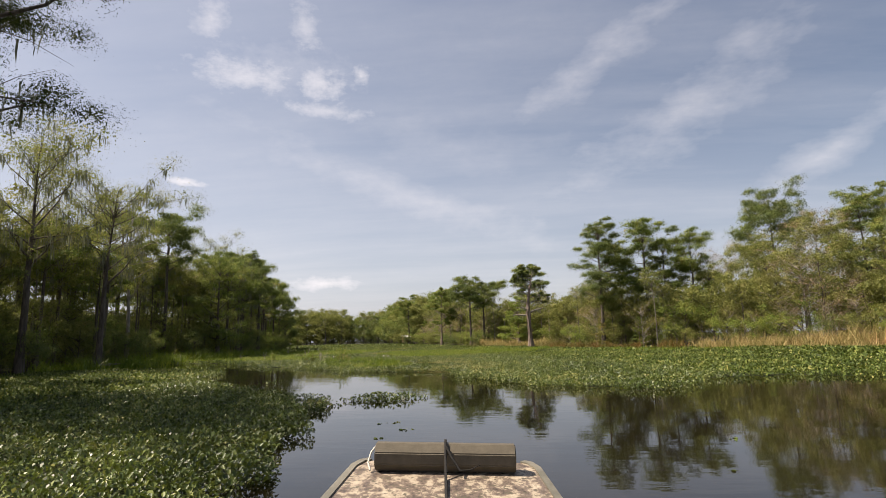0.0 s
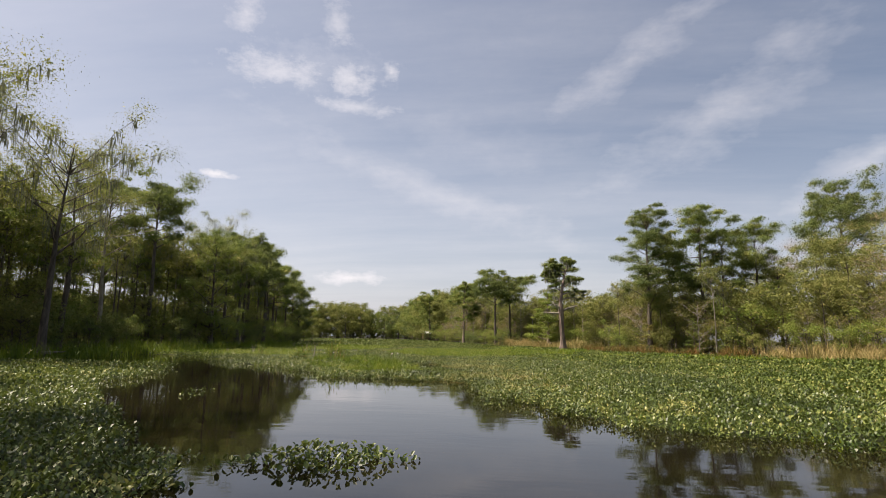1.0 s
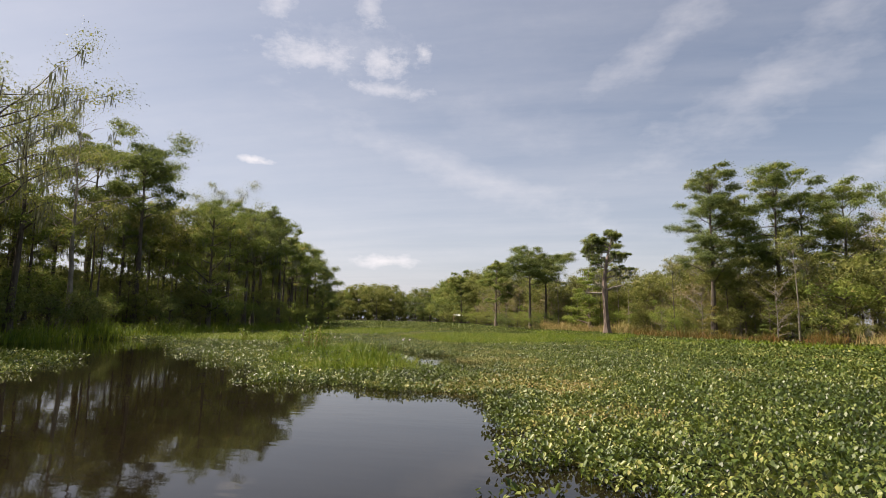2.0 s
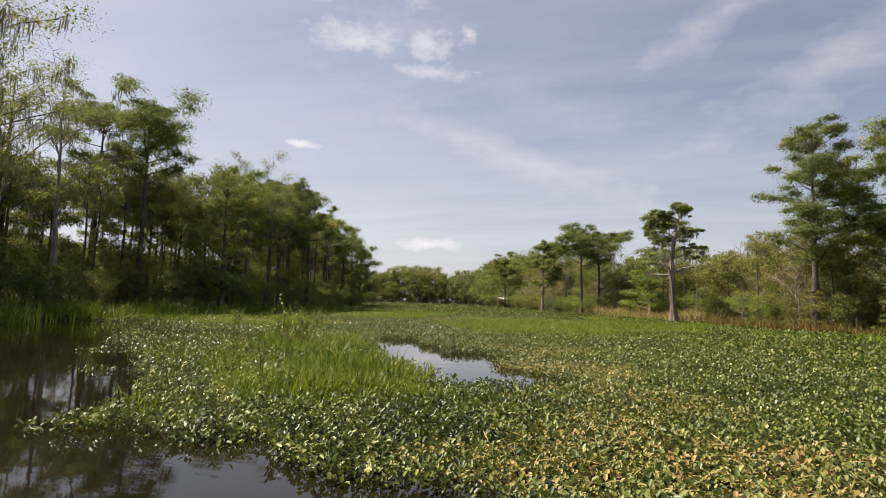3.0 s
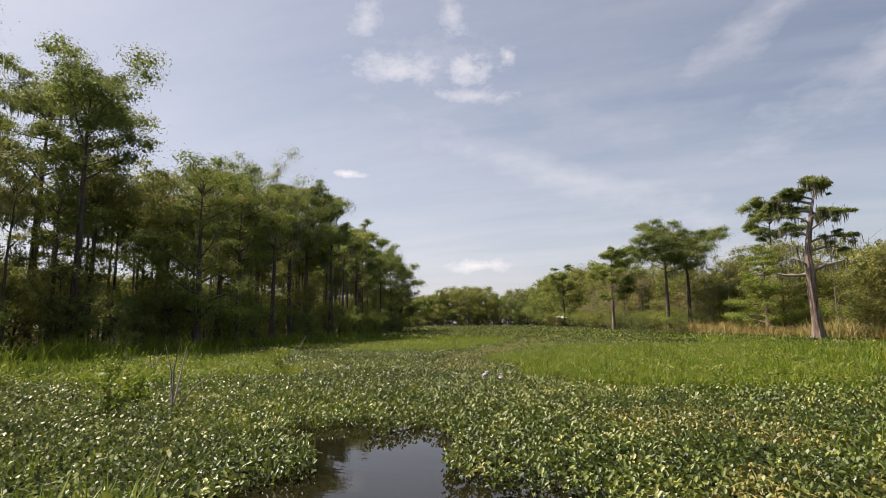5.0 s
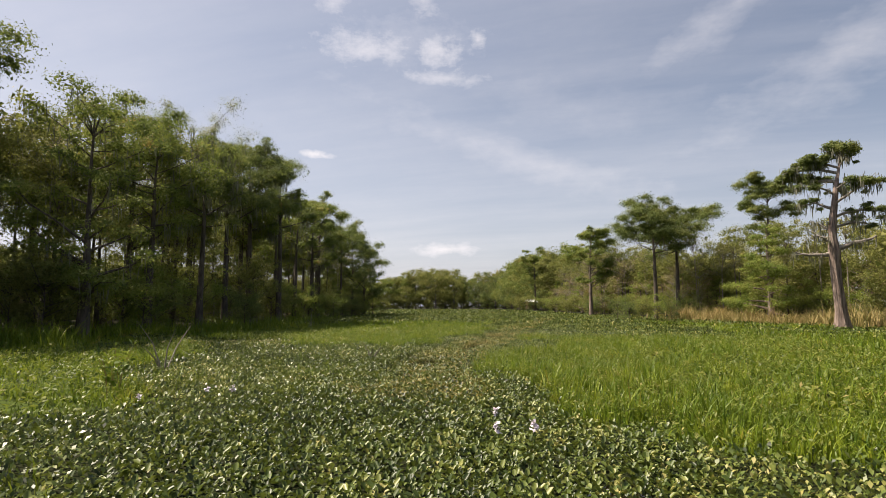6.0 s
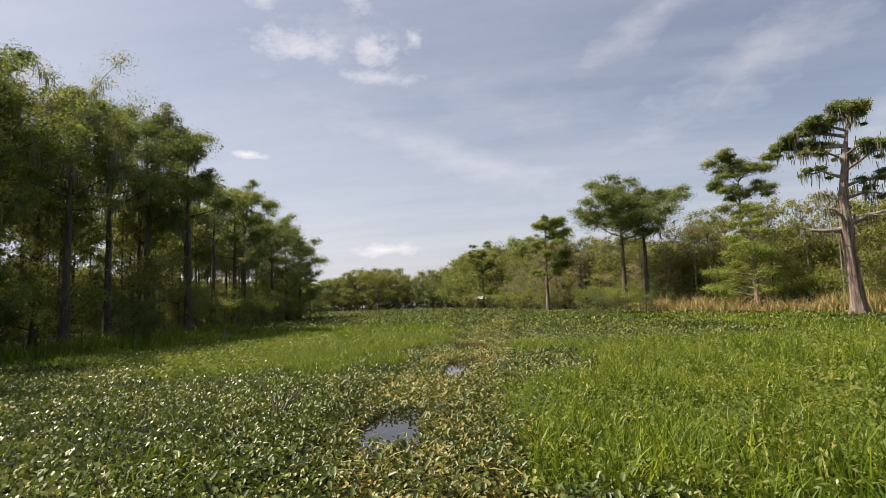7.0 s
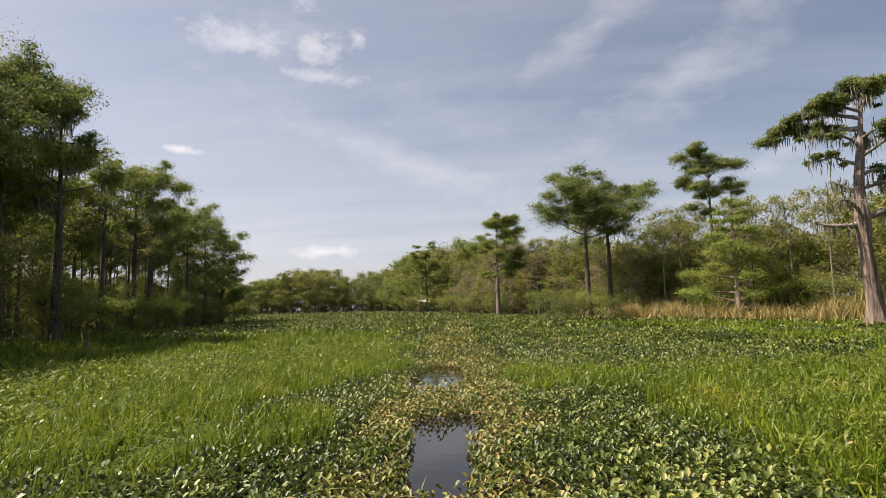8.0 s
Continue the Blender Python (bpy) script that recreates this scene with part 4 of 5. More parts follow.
def moss_cypress():
    """The old cypress at the water's edge: pale fluted trunk, broken limbs, ragged crown."""
    g = np.random.default_rng(55)
    root = new("old_cypress")
    wood, stem = Heap(), Heap()
    z = np.array([-0.5, 0, 0.4, 1.2, 2.6, 4.2, 5.3, 6.4, 7.8, 9.2, 10.4, 11.5, 12.4])
    x = np.array([0, 0, -0.02, -0.06, -0.14, -0.2, -0.22, -0.25, -0.12, 0.12, 0.40, 0.70, 0.85])
    bow = 0.9 * np.clip(x, 0, 9)
    r = 0.95 * np.array([0.66, 0.58, 0.45, 0.36, 0.32, 0.30, 0.37, 0.26, 0.22, 0.18, 0.12, 0.08, 0.03])
    zz = np.linspace(-0.5, 12.4, 40)
    v, q = tube(np.column_stack([np.interp(zz, z, x), 0 * zz, zz]), np.interp(zz, z, r), 28)
    ang = np.arctan2(v[:, 1], v[:, 0] - np.interp(v[:, 2], z, x))
    ridge = 1 + (0.16 * np.exp(-v[:, 2] / 1.5) + 0.09) * np.sin(ang * 7 + v[:, 2] * 0.4) + 0.07 * np.sin(ang * 3 + v[:, 2] * 1.7)
    v[:, 0] = np.interp(v[:, 2], z, x) + (v[:, 0] - np.interp(v[:, 2], z, x)) * ridge
    v[:, 1] = v[:, 1] * ridge + np.interp(v[:, 2], z, bow)
    stem.put(v, q)
    # limbs: foot height, azimuth, reach, rise, thickness, leaf pads, their radius
    limbs = [(5.2, 3.0, 2.6, -0.3, 0.17, 0, 0), (5.4, -0.1, 2.5, 0.5, 0.19, 0, 0), (5.9, 3.6, 1.5, 0.1, 0.09, 0, 0), (6.6, 2.6, 1.1, 0.5, 0.08, 0, 0), (10.2, 2.0, 5.0, 0.6, 0.13, 8, 0.54),
             (10.8, 2.4, 3.4, 0.7, 0.10, 6, 0.52), (11.2, 2.9, 2.0, 0.5, 0.08, 4, 0.52), (11.3, 0.3, 1.0, 0.8, 0.06, 2, 0.50), (11.5, 1.2, 0.9, 0.8, 0.05, 2, 0.55), (11.6, 4.6, 0.7, 0.7, 0.05, 2, 0.5),
             (8.2, 2.8, 2.2, 0.5, 0.08, 2, 0.34), (9.2, 3.4, 2.0, 0.6, 0.07, 2, 0.36), (7.6, 0.1, 3.4, 0.8, 0.09, 4, 0.40), (8.6, -0.5, 2.8, 0.7, 0.08, 3, 0.40), (6.9, 0.3, 3.2, 0.5, 0.09, 2, 0.36),
             (9.6, 5.2, 2.0, 0.5, 0.07, 3, 0.38), (9.4, 0.8, 1.8, 0.5, 0.07, 2, 0.36)]
    pads, sizes, hang = [], [], []
    for h, az, reach, rise, thick, count, wide in limbs:
        k = np.linspace(0, 1, 8)
        c = np.array([np.interp(h, z, x), np.interp(h, z, bow), h])
        wob = np.cumsum(g.normal(0, 0.10, (8, 3)), axis=0) * k[:, None]
        path = c + np.array([math.cos(az), math.sin(az), 0]) * (reach * k)[:, None] + np.stack([0 * k, 0 * k, rise * np.sin(k * 2.0)], -1) + wob
        wood.put(*tube(path, thick * (1 - 0.8 * k) + 0.015, 7))
        for s in range(9):
            w = g.uniform(0.3, 1)
            a = np.array([np.interp(w, k, path[:, n]) for n in range(3)])
            b = a + g.normal(0, 0.40, 3) * [1, 1, 0.6] + [0, 0, 0.1]
            wood.put(*tube([a, (a + b) / 2 + g.normal(0, 0.05, 3), b], [0.03, 0.02, 0.006], 4))
            hang += [a, b]
        for n in range(count):
            w = 1.0 - 0.8 * n / count
            a = np.array([np.interp(w, k, path[:, m]) for m in range(3)])
            pads += [a + g.normal(0, 0.12, 3) + [0, 0, 0.12], a + g.normal(0, 0.5, 3) * [1, 1, 0.4]]
            sizes += [wide * g.uniform(0.8, 1.25), wide * g.uniform(0.4, 0.75)]
            hang += [a + g.normal(0, 0.25, 3) for _ in range(3)]
    root.scale = (0.95, 0.95, 0.95)
    quads("trunk", *stem.out(), M_PALE, root, "pale grey-pink fluted trunk", smooth=True)
    tagged(quads("branching", *wood.out(), M_DEAD, root, "broken pale limbs", smooth=True), kind="stuff")
    quads("crown", *foliage(np.array(pads), np.array(sizes), 9500, 0.20, 0.55, g), M_PINE, root)
    h = np.array(hang)[g.integers(0, len(hang), 1300)] + g.normal(0, 0.10, (1300, 3))
    tagged(quads("moss", *strands(h, 0.6, 0.04, g), M_MOSS, root, "grey hanging moss"), kind="stuff")
    return stand(root, 7.2, 85.6, "old weathered cypress with pale fluted trunk and ragged mossy crown")


moss_cypress()

# woods: a few built trees, copied with other turns and sizes
rnd = random.Random(5)
KINDS = {
    "tall": [tree("cypress_tree", 201 + i, 13.5, 0.58, 2.6, "flat", (M_CYPRESS, M_PINE, M_CYPRESS)[i], 2300, 0.27, 0.2, limbs=15, moss=120, fine=False) for i in range(3)],
    "oak": [tree("hardwood_tree", 211 + i, 11.5, 0.30, 3.2, "round", (M_OAK, M_OAK, M_SPRING)[i], 2300, 0.27, 0.18, limbs=15, moss=30, fine=False) for i in range(3)],
    "young": [tree("young_cypress", 221 + i, 8.0, 0.08, 2.4, "cone", (M_LIGHT, M_CYPRESS, M_RUSSET)[i], 2300, 0.24, 0.12, (M_BARK, M_PALE, M_DEAD)[i], limbs=24, fine=False) for i in range(3)],
    "under": [tree("understory_tree", 231 + i, 5.6, 0.04, 2.5, "round", (M_OAK, M_OAK, M_LIGHT)[i], 2100, 0.21, 0.08, limbs=16, lean=0.07, fine=False) for i in range(3)],
    "bush": [tree("bush", 241 + i, 2.6, 0.02, 1.7, "round", (M_OAK, M_PINE, M_LIGHT)[i], 1500, 0.155, 0.04, limbs=14, lean=0.08, flare=0.2, fine=False) for i in range(3)],
    "pole": [tree("thin_tree", 251 + i, 12.5, 0.62, 2.0, "round", M_SPRING, 800, 0.26, 0.11, (M_DEAD, M_BARK)[i], limbs=12, moss=60, lean=0.05, fine=False) for i in range(2)],
    "twiggy": [tree("twiggy_tree", 291 + i, 6.5, 0.10, 2.2, "round", (M_BUDS, M_RUSSET)[i], 700, 0.16, 0.06, M_DEAD, limbs=22, lean=0.06) for i in range(2)],
    "canopy": [tree("canopy_tree", 281 + i, 13.0, 0.64, 3.2, "round", (M_OAK, M_SPRING)[i], 2000, 0.27, 0.17, limbs=15, moss=90, fine=False) for i in range(2)],
    "thicket": [tree("thicket_tree", 271 + i, 8.5, 0.02, 3.6, "round", M_OAK, 1300, 0.48, 0.12, limbs=20, lean=0.06, tidy=1.3, fine=False) for i in range(2)],
    "far": [tree("far_tree", 261 + i, 12.0, 0.02, 4.4, ("round", "round", "flat")[i], (M_CYPRESS, M_OAK, M_PINE)[i], 2600, 0.46, 0.25, limbs=20, tidy=1.1, fine=False) for i in range(3)],
}
LABELS = {"tall": "green cypress with a bare lower trunk and moss in the woods", "oak": "leafy hardwood tree in the swamp woods", "young": "young feathery cypress at the edge of the woods",
          "under": "dense low tree under the canopy", "bush": "dark green bush at the waterside", "pole": "thin pale trunk with a small leafy top", "far": "distant tree on the far shore", "twiggy": "thin twiggy tree with a haze of beige buds", "thicket": "dense dark tree deep in the woods", "canopy": "tall hardwood with a high leafy crown and moss"}
used = set()


def plant(kind, x, y, low=0.8, high=1.15):
    src = rnd.choice(KINDS[kind])
    m = pose(x, y, 0.1, 0, 0, rnd.uniform(0, 360)) @ Matrix.Scale(rnd.uniform(low, high), 4)
    if src.name in used:
        ob = copy_thing(src, m)
    else:
        used.add(src.name)
        src.matrix_basis, ob = m, src
    tagged(ob, LABELS[kind], "bush" if kind == "bush" else "tree", "swamp woods" if kind != "bush" else "waterside bushes")


def left_edge(y):
    return float(np.interp(y, BANK_Y, BANK_LEFT))


def right_edge(y):
    return float(np.interp(y, RIGHT_Y, BANK_RIGHT))


# left woods, row by row back from the bank
y = 24.0
while y < 129:
    e = left_edge(y)
    for back, kind in ((0.6, "bush"), (1.4, "bush"), (2.4, "under"), (3.4, "feathery"), (4.4, "mid oak"), (4.6, "pole"), (5.5, "tall"), (5.0, "shrub"), (6.5, "under"), (8.4, "canopy"), (9.5, "under"), (7.5, "mid under"), (9.0, "pole"), (11.0, "tall"), (12.5, "low oak"), (13.5, "under"),
                       (15.5, "canopy"), (18.0, "thicket")):
        if y > 112 and back > 15 or y < 50 and kind == "tall" and back < 6 or 60 < y < 79 and kind in ("tall", "canopy") and back < 16:
            continue
        scale = (0.75, 1.0) if y > 88 or y < 34 else (0.8, 1.05)
        if kind == "shrub":
            kind, scale = "bush", (0.9, 1.3)
        if kind == "feathery":
            kind, scale = "young", (0.5, 0.95)
        if kind == "mid under":
            if y > 62:
                continue
            kind = "under"
        if kind == "mid oak":
            if y > 62:
                continue
            kind, scale = "oak", (0.62, 0.9)
        if kind == "low oak":
            kind, scale = "oak", (0.5, 0.7)
        if kind in ("under", "thicket"):
            scale = (0.6, 1.0) if kind == "under" else (0.62, 0.85)
        if y > 56 and (kind == "bush" and back > 4 or kind == "oak" and back < 8):
            continue
        plant(kind, e - back - rnd.uniform(-1, 1.5), y + rnd.uniform(-2, 2), *scale)
    y += 4.6
# oversized trees, mostly out of view, added to shade the near left mat
for sx, sy in ((-21, 11), (-19, 15.5), (-25, 17), (-24, 22), (-28, 20)):
    plant("tall", sx, sy, 1.15, 1.4)
    plant("oak", sx + 1, sy - 1.5, 1.1, 1.35)
    plant("under", sx + 1.5, sy + 2, 0.8, 1.1)
for sx, sy in ((-37.5, 89), (-38.5, 94), (-41, 103), (-43.5, 107), (-44.5, 115), (-40, 87), (-43, 97)):
    plant("tall", sx, sy, 1.03, 1.16)
for sx, sy in ((-30, 35), (-33, 40), (-28, 28.5), (-34, 46), (-29, 39), (-31, 31), (-36, 43)):
    plant("canopy", sx, sy, 0.85, 1.0)
    plant("tall", sx + 1.5, sy + 2, 0.75, 0.95)
for sx, sy in ((-35.5, 60.5), (-38, 64), (-35, 65.5), (-40, 68), (-37, 70), (-41, 62), (-36, 75), (-43, 72)):
    plant("canopy", sx, sy, 0.9, 1.05)
    plant("tall", sx - 2.5, sy + 1.5, 0.85, 1.0)
# a dense back row that closes the woods
for i in range(44):
    y = 8 + i * 2.8
    plant("thicket", left_edge(y) - 24 - rnd.uniform(0, 3), y, 0.65, 0.95)
    plant("bush", left_edge(y) - 17 - rnd.uniform(0, 3), y + 1, 1.2, 1.7)
    plant("under", left_edge(y) - 12 - rnd.uniform(0, 4), y + 1, 0.6, 1.0)
    plant("thicket", left_edge(y) - 29 - rnd.uniform(0, 3), y + 1.4, 0.6, 0.9)
# two unseen oaks, added to cast shade on the mat at the left
for sx, sy in ((-17.5, 11.5), (-17, 16)):
    plant("oak", sx, sy, 1.3, 1.4)
# end of the point and the bay behind it
for i in range(8):
    plant("young", -47 - i * 3.2, 131 + rnd.uniform(-2, 1), 0.9, 1.4)
    plant("bush", -45.5 - i * 2.5, 132.5 + rnd.uniform(-1, 1))
# right woods
y = 50.0
while y < 182:
    e = right_edge(y)
    for back, kind in ((1.2, "bush"), (2.0, "twiggy"), (2.8, "young"), (3.4, "pole"), (4.5, "under"), (5.5, "pole"), (6.2, "thicket"), (7.0, "young"), (8.0, "shrub"), (9.0, "oak"), (10.5, "thicket"), (12.0, "under"), (14.0, "oak"), (18.0, "thicket"), (23.0, "thicket")):
        if 66 > y and back < 9 and kind != "bush" or (kind == "thicket" and y > 150) or (kind == "bush" and 52 < y < 70) or (84 < y < 106 and back < 3):
            continue
        scale = {"young": (0.6, 1.0), "under": (0.6, 1.0), "oak": (0.6, 0.84), "thicket": (0.65, 0.95), "bush": (0.6, 1.0), "shrub": (1.2, 1.8), "pole": (0.6, 0.75), "twiggy": (0.6, 1.1)}[kind]
        kind = "bush" if kind == "shrub" else kind
        if kind == "oak" and y < 90:
            scale = (0.75, 1.0)
        elif kind in ("oak", "young") and y > 97:
            scale = (scale[0] * 1.3, scale[1] * 1.3)
        if y > 122:
            scale = (scale[0] * 1.15, scale[1] * 1.15)
        plant(kind, e + back + rnd.uniform(-1, 1.5), y + rnd.uniform(-2, 2), *scale)
    y += 4.4
for i in range(16):
    plant(rnd.choice(["oak", "tall", "under", "pole"]), 32 + i * 3.0 + rnd.uniform(-1, 1), 64 + rnd.uniform(-2, 8) + i * 0.6, 1.0, 1.25)
    plant("twiggy", 30 + i * 3.0, 60.5 + rnd.uniform(-1, 3), 0.8, 1.3)
    plant("pole", 31 + i * 3.0, 62 + rnd.uniform(-1, 3), 0.5, 0.75)
    plant("under", 30 + i * 3.0, 62 + rnd.uniform(-1, 3), 0.8, 1.2)
    plant("oak", 34 + i * 3.4, 84 + rnd.uniform(-5, 8), 1.0, 1.3)
for i in range(26):
    by = 52 + i * 2.0
    plant("bush", right_edge(by) + 3.6 + rnd.uniform(-0.6, 0.8), by, 0.6, 1.0)
    plant("twiggy", right_edge(by) + 4.6 + rnd.uniform(-0.6, 0.8), by + 1, 0.45, 0.8)
# waterside bushes on the mat
for bx, by in ((-5.5, 100.5), (-4.2, 101.2), (-3.0, 100.0), (-1.6, 101.5), (-6.6, 102.0)):
    plant("bush", bx, by, 0.6, 0.85)
# far shore
for i in range(60):
    fx = -150 + i * 1.75
    plant("far", fx, 278 + rnd.uniform(-2, 14), *((0.65, 1.1) if fx > -72 else (0.75, 1.25)))
    plant("thicket", fx + 0.8, 275 + rnd.uniform(-1, 3), 0.55, 0.9)
for i in range(26):
    fy = 182 + i * 3.4
    plant("far", right_edge(fy) + rnd.uniform(1, 5), fy, 0.7, 1.05)
    plant("far", right_edge(fy) + rnd.uniform(6, 14), fy, 0.9, 1.2)


# ---- weeds, post, sheds ----
def tall_weed(x, y, seed, height, mat=None, leaf=0.13, dry=True):
    g = np.random.default_rng(seed)
    root = new("tall_weed")
    tips = []
    for i in range(9):
        a, r = g.uniform(0, 6.3), g.uniform(0.1, 0.45) * height
        h = height * g.uniform(0.6, 1.05)
        p = [(0.1 * math.cos(a), 0.1 * math.sin(a), 0), (0.5 * r * math.cos(a), 0.5 * r * math.sin(a), 0.6 * h), (r * math.cos(a), r * math.sin(a), h)]
        v, q = tube(p, [0.012, 0.009, 0.003], 4)
        quads("stalk", v, q, M_REED if dry else M_STEM, root)
        for k in range(20):
            w = g.uniform(0.2, 1)
            tips.append(np.array(p[0]) * (1 - w) ** 2 + 2 * w * (1 - w) * np.array(p[1]) + w * w * np.array(p[2]) + g.normal(0, 0.05, 3))
    tagged(quads("leaves", *leaf_quads(np.array(tips), leaf, g, 0.35, 0.4), mat or M_GRASS, root), kind="stuff")
    return stand(root, x, y, "tall leafy weed with dry stalks on the mat" if dry else "dark green leafy weed standing in the grass", "weed", "tall weeds")


for n, (wx, wy) in enumerate([(-5.0, 62.0), (-4.2, 66.0), (-6.0, 36.6)]):
    tall_weed(wx, wy, 340 + n, 0.42, M_LUSH, 0.07, False)
for n, (wx, wy, h) in enumerate([(-8.0, 38.0, 1.55), (-8.3, 38.6, 1.2), (-7.7, 38.4, 1.0), (-12.0, 44.0, 0.8), (-12.8, 45.0, 0.8), (-14.6, 51.5, 0.9), (-16.5, 47.5, 0.9)]):
    tall_weed(wx, wy, 300 + n, h)

def arrow_leaf_plant(x, y, seed):
    """Arching stalks, each with one big arrow-shaped leaf."""
    g = np.random.default_rng(seed)
    root = new("arrow_leaf_plant")
    for k in range(5):
        a, r, h = k * 1.3 + g.uniform(0, 0.6), g.uniform(0.15, 0.3), g.uniform(0.3, 0.55)
        c, n = math.cos(a), math.sin(a)
        tip = np.array([r * c, r * n, h])
        v, q = tube([(0, 0, 0), (0.4 * r * c, 0.4 * r * n, 0.6 * h), tip], [0.012, 0.010, 0.006], 6)
        stalk = quads("stalk", v, q, M_STEM, root, smooth=True)
        out, side = np.array([c, n, -0.35]), np.array([-n, c, 0.0])
        rows = []
        for t, w in ((-0.35, 0.05), (-0.12, 0.16), (0.0, 0.17), (0.3, 0.13), (0.6, 0.07), (1.0, 0.004)):
            m = tip + out * t * 0.36 - np.array([0, 0, 0.08 * t * t])
            lift = np.array([0, 0, 0.35 * w])
            rows += [m - side * w + lift, m, m + side * w + lift]
        f = [(3 * i + j, 3 * i + j + 1, 3 * i + j + 4, 3 * i + j + 3) for i in range(5) for j in range(2)]
        quads("leaf", rows, f, M_LUSH if k else M_DRY, stalk, "" if k else "yellowed leaf", smooth=True)
    root.scale = (0.62, 0.62, 0.7)
    return stand(root, x, y, "big arrow-shaped leaves on arching stalks in the grass", "plant", "arrow-leaf plants")


for n, (ax, ay) in enumerate([(-5.9, 36.0), (-5.0, 34.9), (-7.4, 37.9)]):
    arrow_leaf_plant(ax, ay, 400 + n)


def fallen_log(x, y, length, r, turn, seed):
    g = np.random.default_rng(seed)
    k = np.linspace(-0.5, 0.5, 7)
    wob = np.cumsum(g.normal(0, 0.02 * length, (7, 2)), axis=0)
    root = new("fallen_log")
    v, q = tube(np.column_stack([k * length, wob[:, 0], r * 0.6 + np.abs(wob[:, 1])]), r * np.array([0.15, 0.9, 1.0, 0.95, 0.8, 0.6, 0.1]), 8)
    quads("trunk", v, q, M_DEAD, root, smooth=True)
    for i in range(3):
        a = np.array([k[2 + i] * length, wob[2 + i, 0], r])
        b = a + [g.uniform(-0.4, 0.4), g.uniform(-0.4, 0.4), g.uniform(0.25, 0.6)]
        v, q = tube([a, (a + b) / 2 + g.normal(0, 0.05, 3), b], [r * 0.35, r * 0.25, 0.006], 5)
        quads("branch_stub", v, q, M_DEAD, root)
    return stand(root, x, y, "pale bare log lying along the shaded bank", "log", "fallen logs", turn=turn, z=0.2)


for n, (lx, ly, ll, lr, lt) in enumerate([(-24.4, 38.0, 2.2, 0.09, 0.2)]):
    fallen_log(lx, ly, ll, lr, lt, 420 + n)


def dead_branch(x, y, height, seed):
    g = np.random.default_rng(seed)
    root = new("dead_branch")
    for i in range(4):
        a = g.uniform(0, 6.3)
        h, r = height * g.uniform(0.5, 1.0), height * g.uniform(0.2, 0.7)
        p = [(0, 0, 0), (0.4 * r * math.cos(a), 0.4 * r * math.sin(a), 0.6 * h), (r * math.cos(a + 0.2), r * math.sin(a + 0.2), h)]
        v, q = tube(p, [0.022, 0.014, 0.004], 5)
        quads("twig", v, q, M_DEAD, root)
    return stand(root, x, y, "bare pale dead branch sticking out of the weeds", "branch", "dead branches")


for n, (bx, by, bh) in enumerate([(-18.6, 50.5, 0.9), (-15.8, 53.8, 1.4), (-11.6, 44.8, 1.3), (-12.9, 58.0, 0.6), (-21.5, 52.0, 0.8)]):
    dead_branch(bx, by, bh, 440 + n)

post = new("stake")
v, q = tube([(0, 0, -0.6), (0.03, 0, 0.5), (0.02, 0.02, 1.0), (0.06, 0.01, 1.42), (0.06, 0.01, 1.43)], [0.032, 0.028, 0.025, 0.020, 0.004], 9)
quads("pole", v, q, M_DEAD, post, smooth=True)
for k in range(5):
    a = k * 1.3
    v, q = tube([(0.08 * math.cos(a), 0.08 * math.sin(a), 0), (0.12 * math.cos(a), 0.12 * math.sin(a), 0.5), (0.3 * math.cos(a), 0.3 * math.sin(a), 0.75 + 0.08 * k)], [0.014, 0.011, 0.003], 5)
    quads("stalk", v, q, M_DEAD, post, "pale dead stalk")
post.scale = (0.7, 0.7, 0.7)
stand(post, -27.0, 78.2, "thin weathered pale stake with dead stalks among water plants", "stake")


def box(bm, x0, x1, y0, y1, z0, z1):
    m = Matrix.Translation(((x0 + x1) / 2, (y0 + y1) / 2, (z0 + z1) / 2)) @ Matrix.Diagonal((x1 - x0, y1 - y0, z1 - z0, 1))
    return bmesh.ops.create_cube(bm, size=1, matrix=m)["verts"]


def shed(x, y, w, turn):
    root = new("camp_shed")
    bm = bmesh.new()
    box(bm, -w / 2, w / 2, -1.2, 1.2, 0.9, 2.6)
    part("wall", bm, M_BOARD, root)
    bm = bmesh.new()
    for s in (-1, 1):
        v = box(bm, -w / 2 - 0.3, w / 2 + 0.3, -0.9, 0.9, -0.03, 0.03)
        bmesh.ops.transform(bm, matrix=pose(0, s * 0.78, 2.85, -s * 20), verts=v)
    part("roof", bm, M_TIN, root, "pale tin roof")
    for sx in (-1, 1):
        for sy in (-1, 1):
            bm = bmesh.new()
            box(bm, sx * w * 0.45 - 0.07, sx * w * 0.45 + 0.07, sy - 0.07, sy + 0.07, -0.6, 0.9)
            part("stilt", bm, M_DEAD, root)
    return stand(root, x, y, "small brown board shed on stilts with a pale roof", "shed", turn=turn)


shed(-27.6, 184.0, 2.0, 0.5)
for bx, by in ((-30.0, 181.5), (-28.6, 180.8), (-27.2, 181.2)):
    plant("bush", bx, by, 1.0, 1.15)


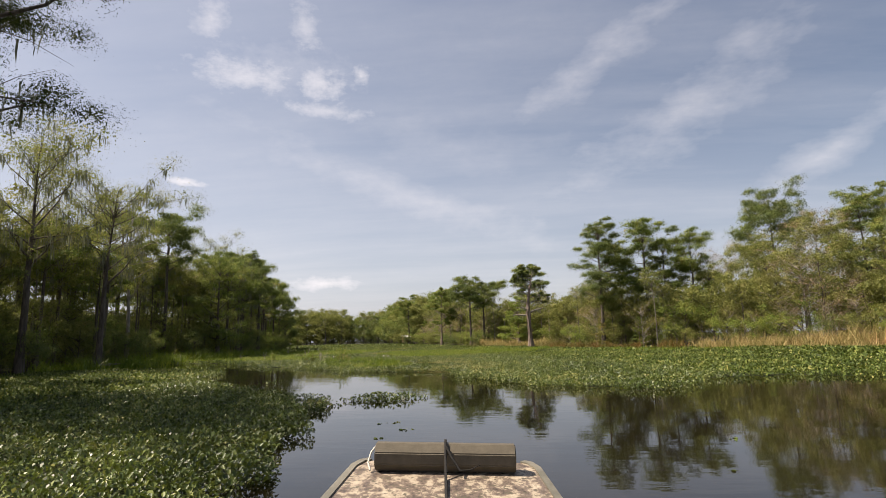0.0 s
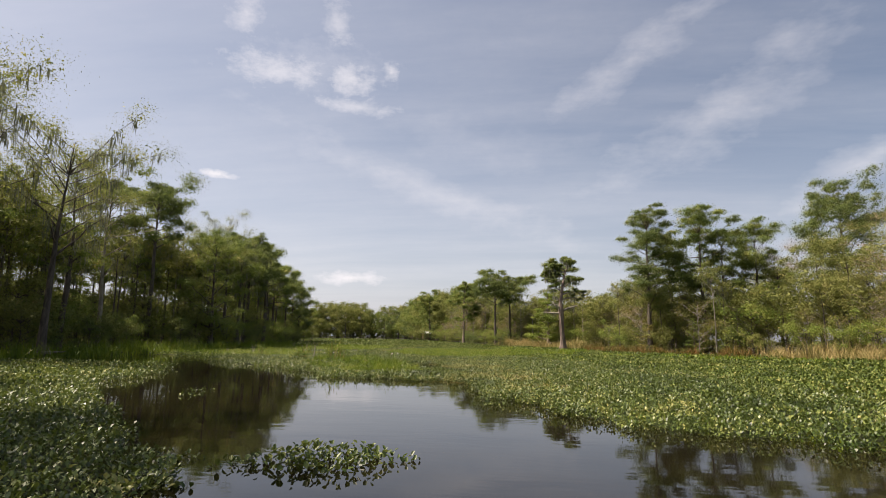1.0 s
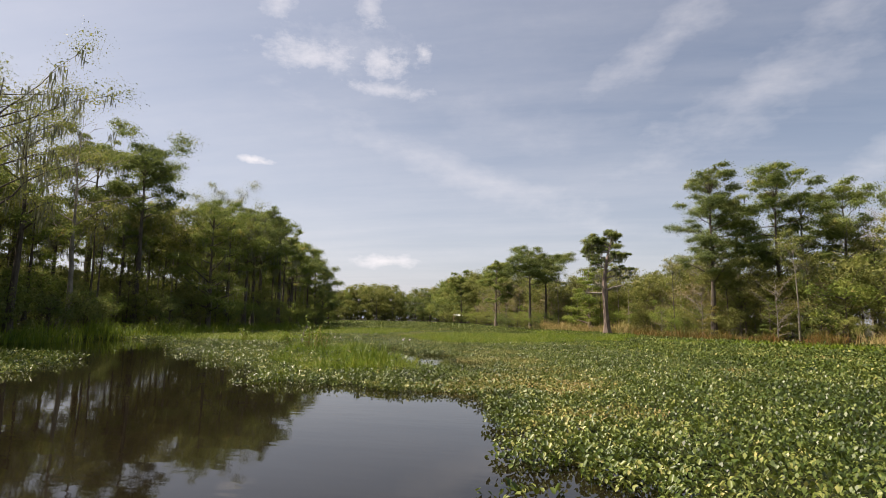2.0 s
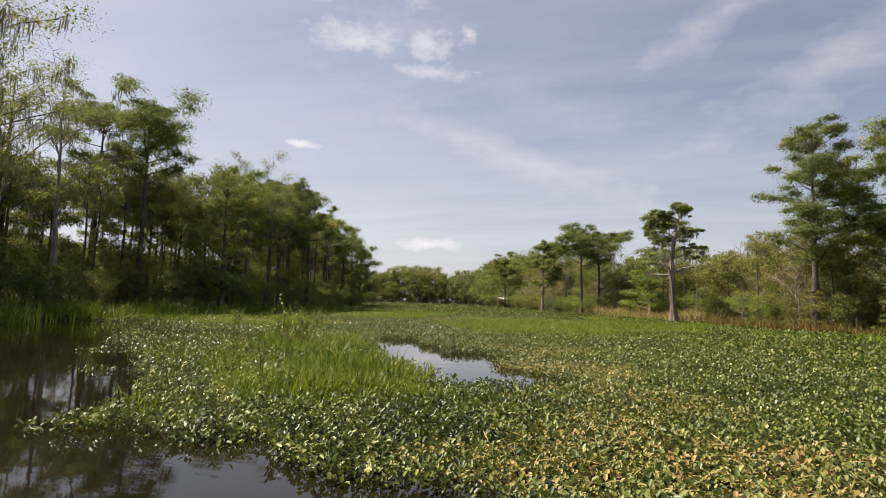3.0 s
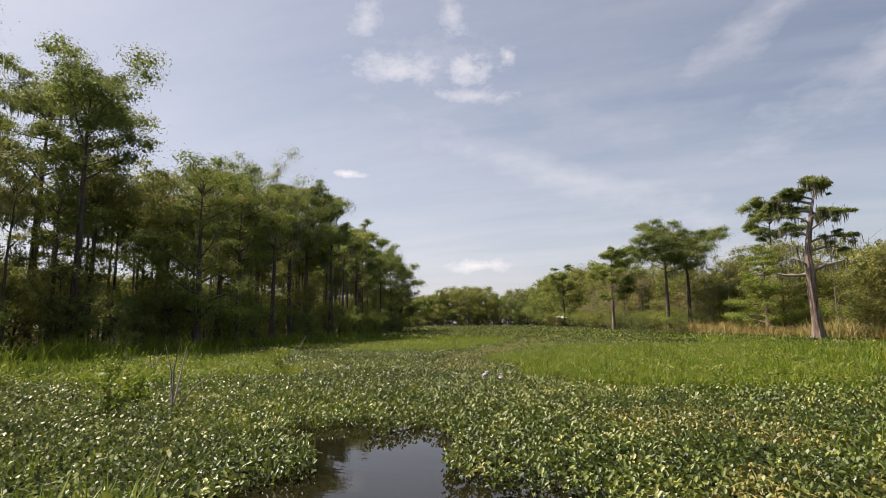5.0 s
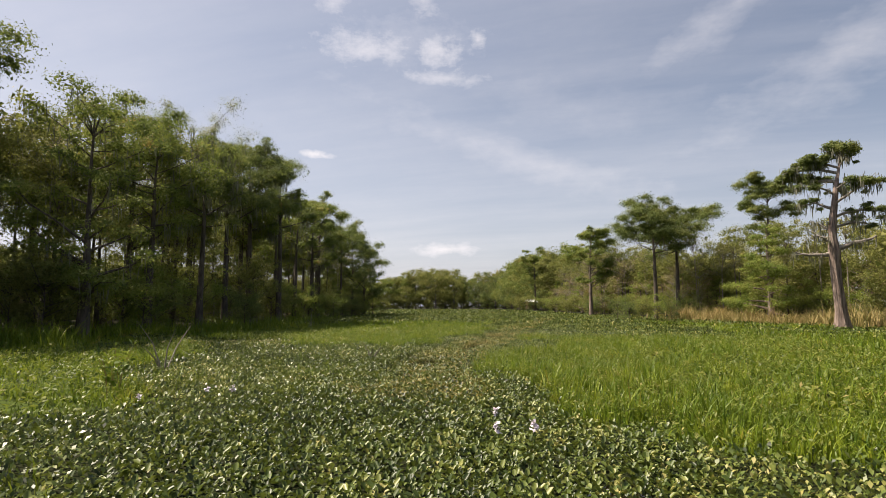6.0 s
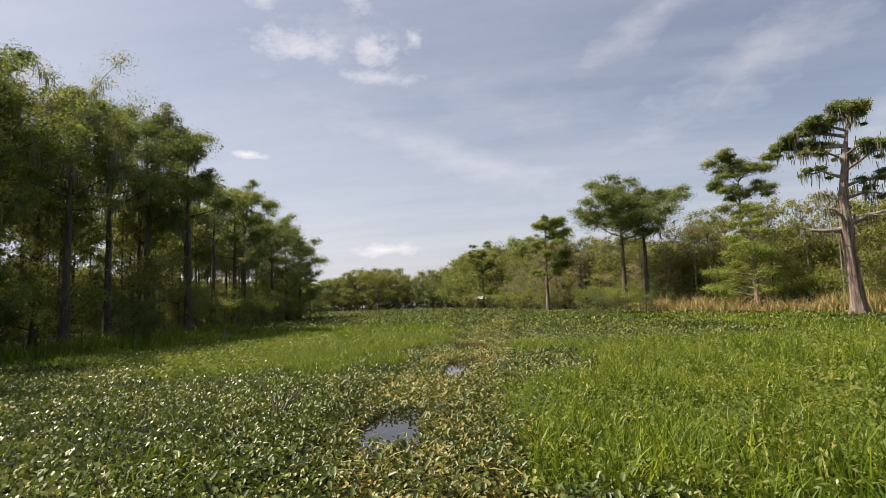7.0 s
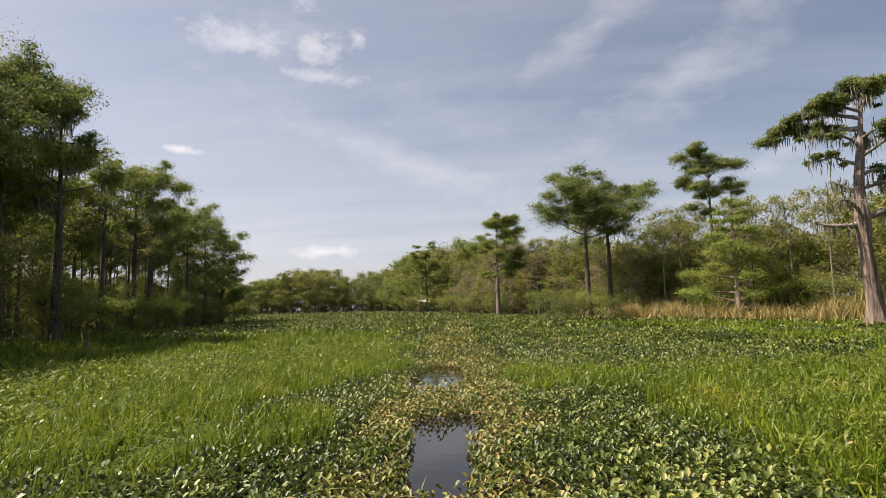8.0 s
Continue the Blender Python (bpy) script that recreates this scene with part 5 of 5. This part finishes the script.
# ---- the boat ----
def boat():
    root = new("flat_bow_boat")
    half, front, back, top = 0.83, 5.25, -1.2, 0.45

    def outline(h, f, b):
        pts = [(-h, b), (-h, f - 1.2), (-h * 0.985, f - 0.25), (-h * 0.93, f - 0.06), (-h * 0.86, f)]
        return pts + [(-x, y) for x, y in reversed(pts)]

    def slab(pts_low, z_low, pts_high, z_high):
        bm = bmesh.new()
        lo, hi = [bm.verts.new((*p, z_low)) for p in pts_low], [bm.verts.new((*p, z_high)) for p in pts_high]
        bm.faces.new(hi)
        bm.faces.new(lo[::-1])
        for i in range(len(lo)):
            j = (i + 1) % len(lo)
            bm.faces.new((lo[i], lo[j], hi[j], hi[i]))
        bmesh.ops.recalc_face_normals(bm, faces=bm.faces)
        return bm

    low = [(x * 0.94, y if y < 3 else y - 0.9) for x, y in outline(half, front, back)]
    part("hull", slab(low, -0.12, outline(half, front, back), top - 0.02), M_HULL, root, "olive painted metal hull")
    part("deck", slab(outline(half - 0.05, front - 0.05, back), top - 0.015, outline(half - 0.05, front - 0.05, back), top), M_CAMO, root, "camouflage-printed deck, scuffed")
    # flat painted rim along the sides and round the bow corners
    outer, inner = outline(half, front, back), outline(half - 0.055, front - 0.05, back)
    for pick in (range(0, 5), range(5, 10)):
        bm = bmesh.new()
        pts = [outer[n] for n in pick] + [inner[n] for n in reversed(pick)]
        low_v, high_v = [bm.verts.new((*p, top - 0.004)) for p in pts], [bm.verts.new((*p, top + 0.014)) for p in pts]
        n = len(pts) // 2
        for a in range(n - 1):
            b = 2 * n - 1 - a
            bm.faces.new((high_v[a], high_v[a + 1], high_v[b - 1], high_v[b]))
        for a in range(2 * n):
            b = (a + 1) % (2 * n)
            bm.faces.new((low_v[a], low_v[b], high_v[b], high_v[a]))
        bmesh.ops.recalc_face_normals(bm, faces=bm.faces)
        part("rim", bm, M_HULL, root)
    # eight-sided foam bumper
    bm = bmesh.new()
    bmesh.ops.create_cone(bm, cap_ends=True, segments=8, radius1=0.118, radius2=0.118, depth=1.16, matrix=pose(0, 4.82, top + 0.118, 0, 90, 0) @ pose(0, 0, 0, 0, 0, 22.5))
    bmesh.ops.bevel(bm, geom=bm.edges[:], offset=0.008, segments=2, affect="EDGES")
    part("bumper", bm, M_FOAM, root, "dark olive foam roll across the bow")
    pts = [(0.0, 5.0, top + 0.02), (0.0, 4.97, top + 0.15), (0.0, 4.9, top + 0.245), (0.0, 4.76, top + 0.25), (0.005, 4.69, top + 0.15), (0.01, 4.55, top + 0.03), (0.03, 3.8, top + 0.02),
           (0.05, 2.8, top + 0.02), (0.06, 1.5, top + 0.02)]
    v, q = tube(pts, [0.012] * len(pts), 7)
    quads("strap", v, q, M_STRAP, root, "black strap over the roll", smooth=True)
    pts = [(0.01, 4.72, top + 0.22), (0.06, 4.66, top + 0.14), (0.12, 4.6, top + 0.06), (0.2, 4.58, top + 0.07), (0.28, 4.62, top + 0.1)]
    v, q = tube(pts, [0.012, 0.011, 0.009, 0.006, 0.003], 6)
    quads("strap_end", v, q, M_STRAP, root, smooth=True)
    pts = [(-0.585, 4.88, top + 0.19), (-0.625, 4.84, top + 0.14), (-0.64, 4.79, top + 0.07), (-0.615, 4.74, top + 0.02)]
    v, q = tube(pts, [0.008] * 4, 7)
    quads("rope", v, q, M_ROPE, root, "short white rope at the roll's end", smooth=True)
    bm = bmesh.new()
    box(bm, -0.10, 0.15, 3.45, 3.72, top + 0.002, top + 0.02)
    bmesh.ops.bevel(bm, geom=bm.edges[:], offset=0.004, segments=1, affect="EDGES")
    plate = part("plate", bm, M_PLY, root, "square of raw plywood")
    v, q = tube([(0.0, 3.6, top + 0.012), (0.0, 3.6, top + 0.023), (0.0, 3.6, top + 0.024)], [0.03, 0.03, 0.002], 12)
    quads("bolt", v, q, M_STRAP, plate)
    root.matrix_basis = pose(1.85, 2.6, 0, 0, 2.0, 4.0)
    return tagged(root, "flat metal boat with camouflage deck and foam roll at the bow", "boat")


boat()
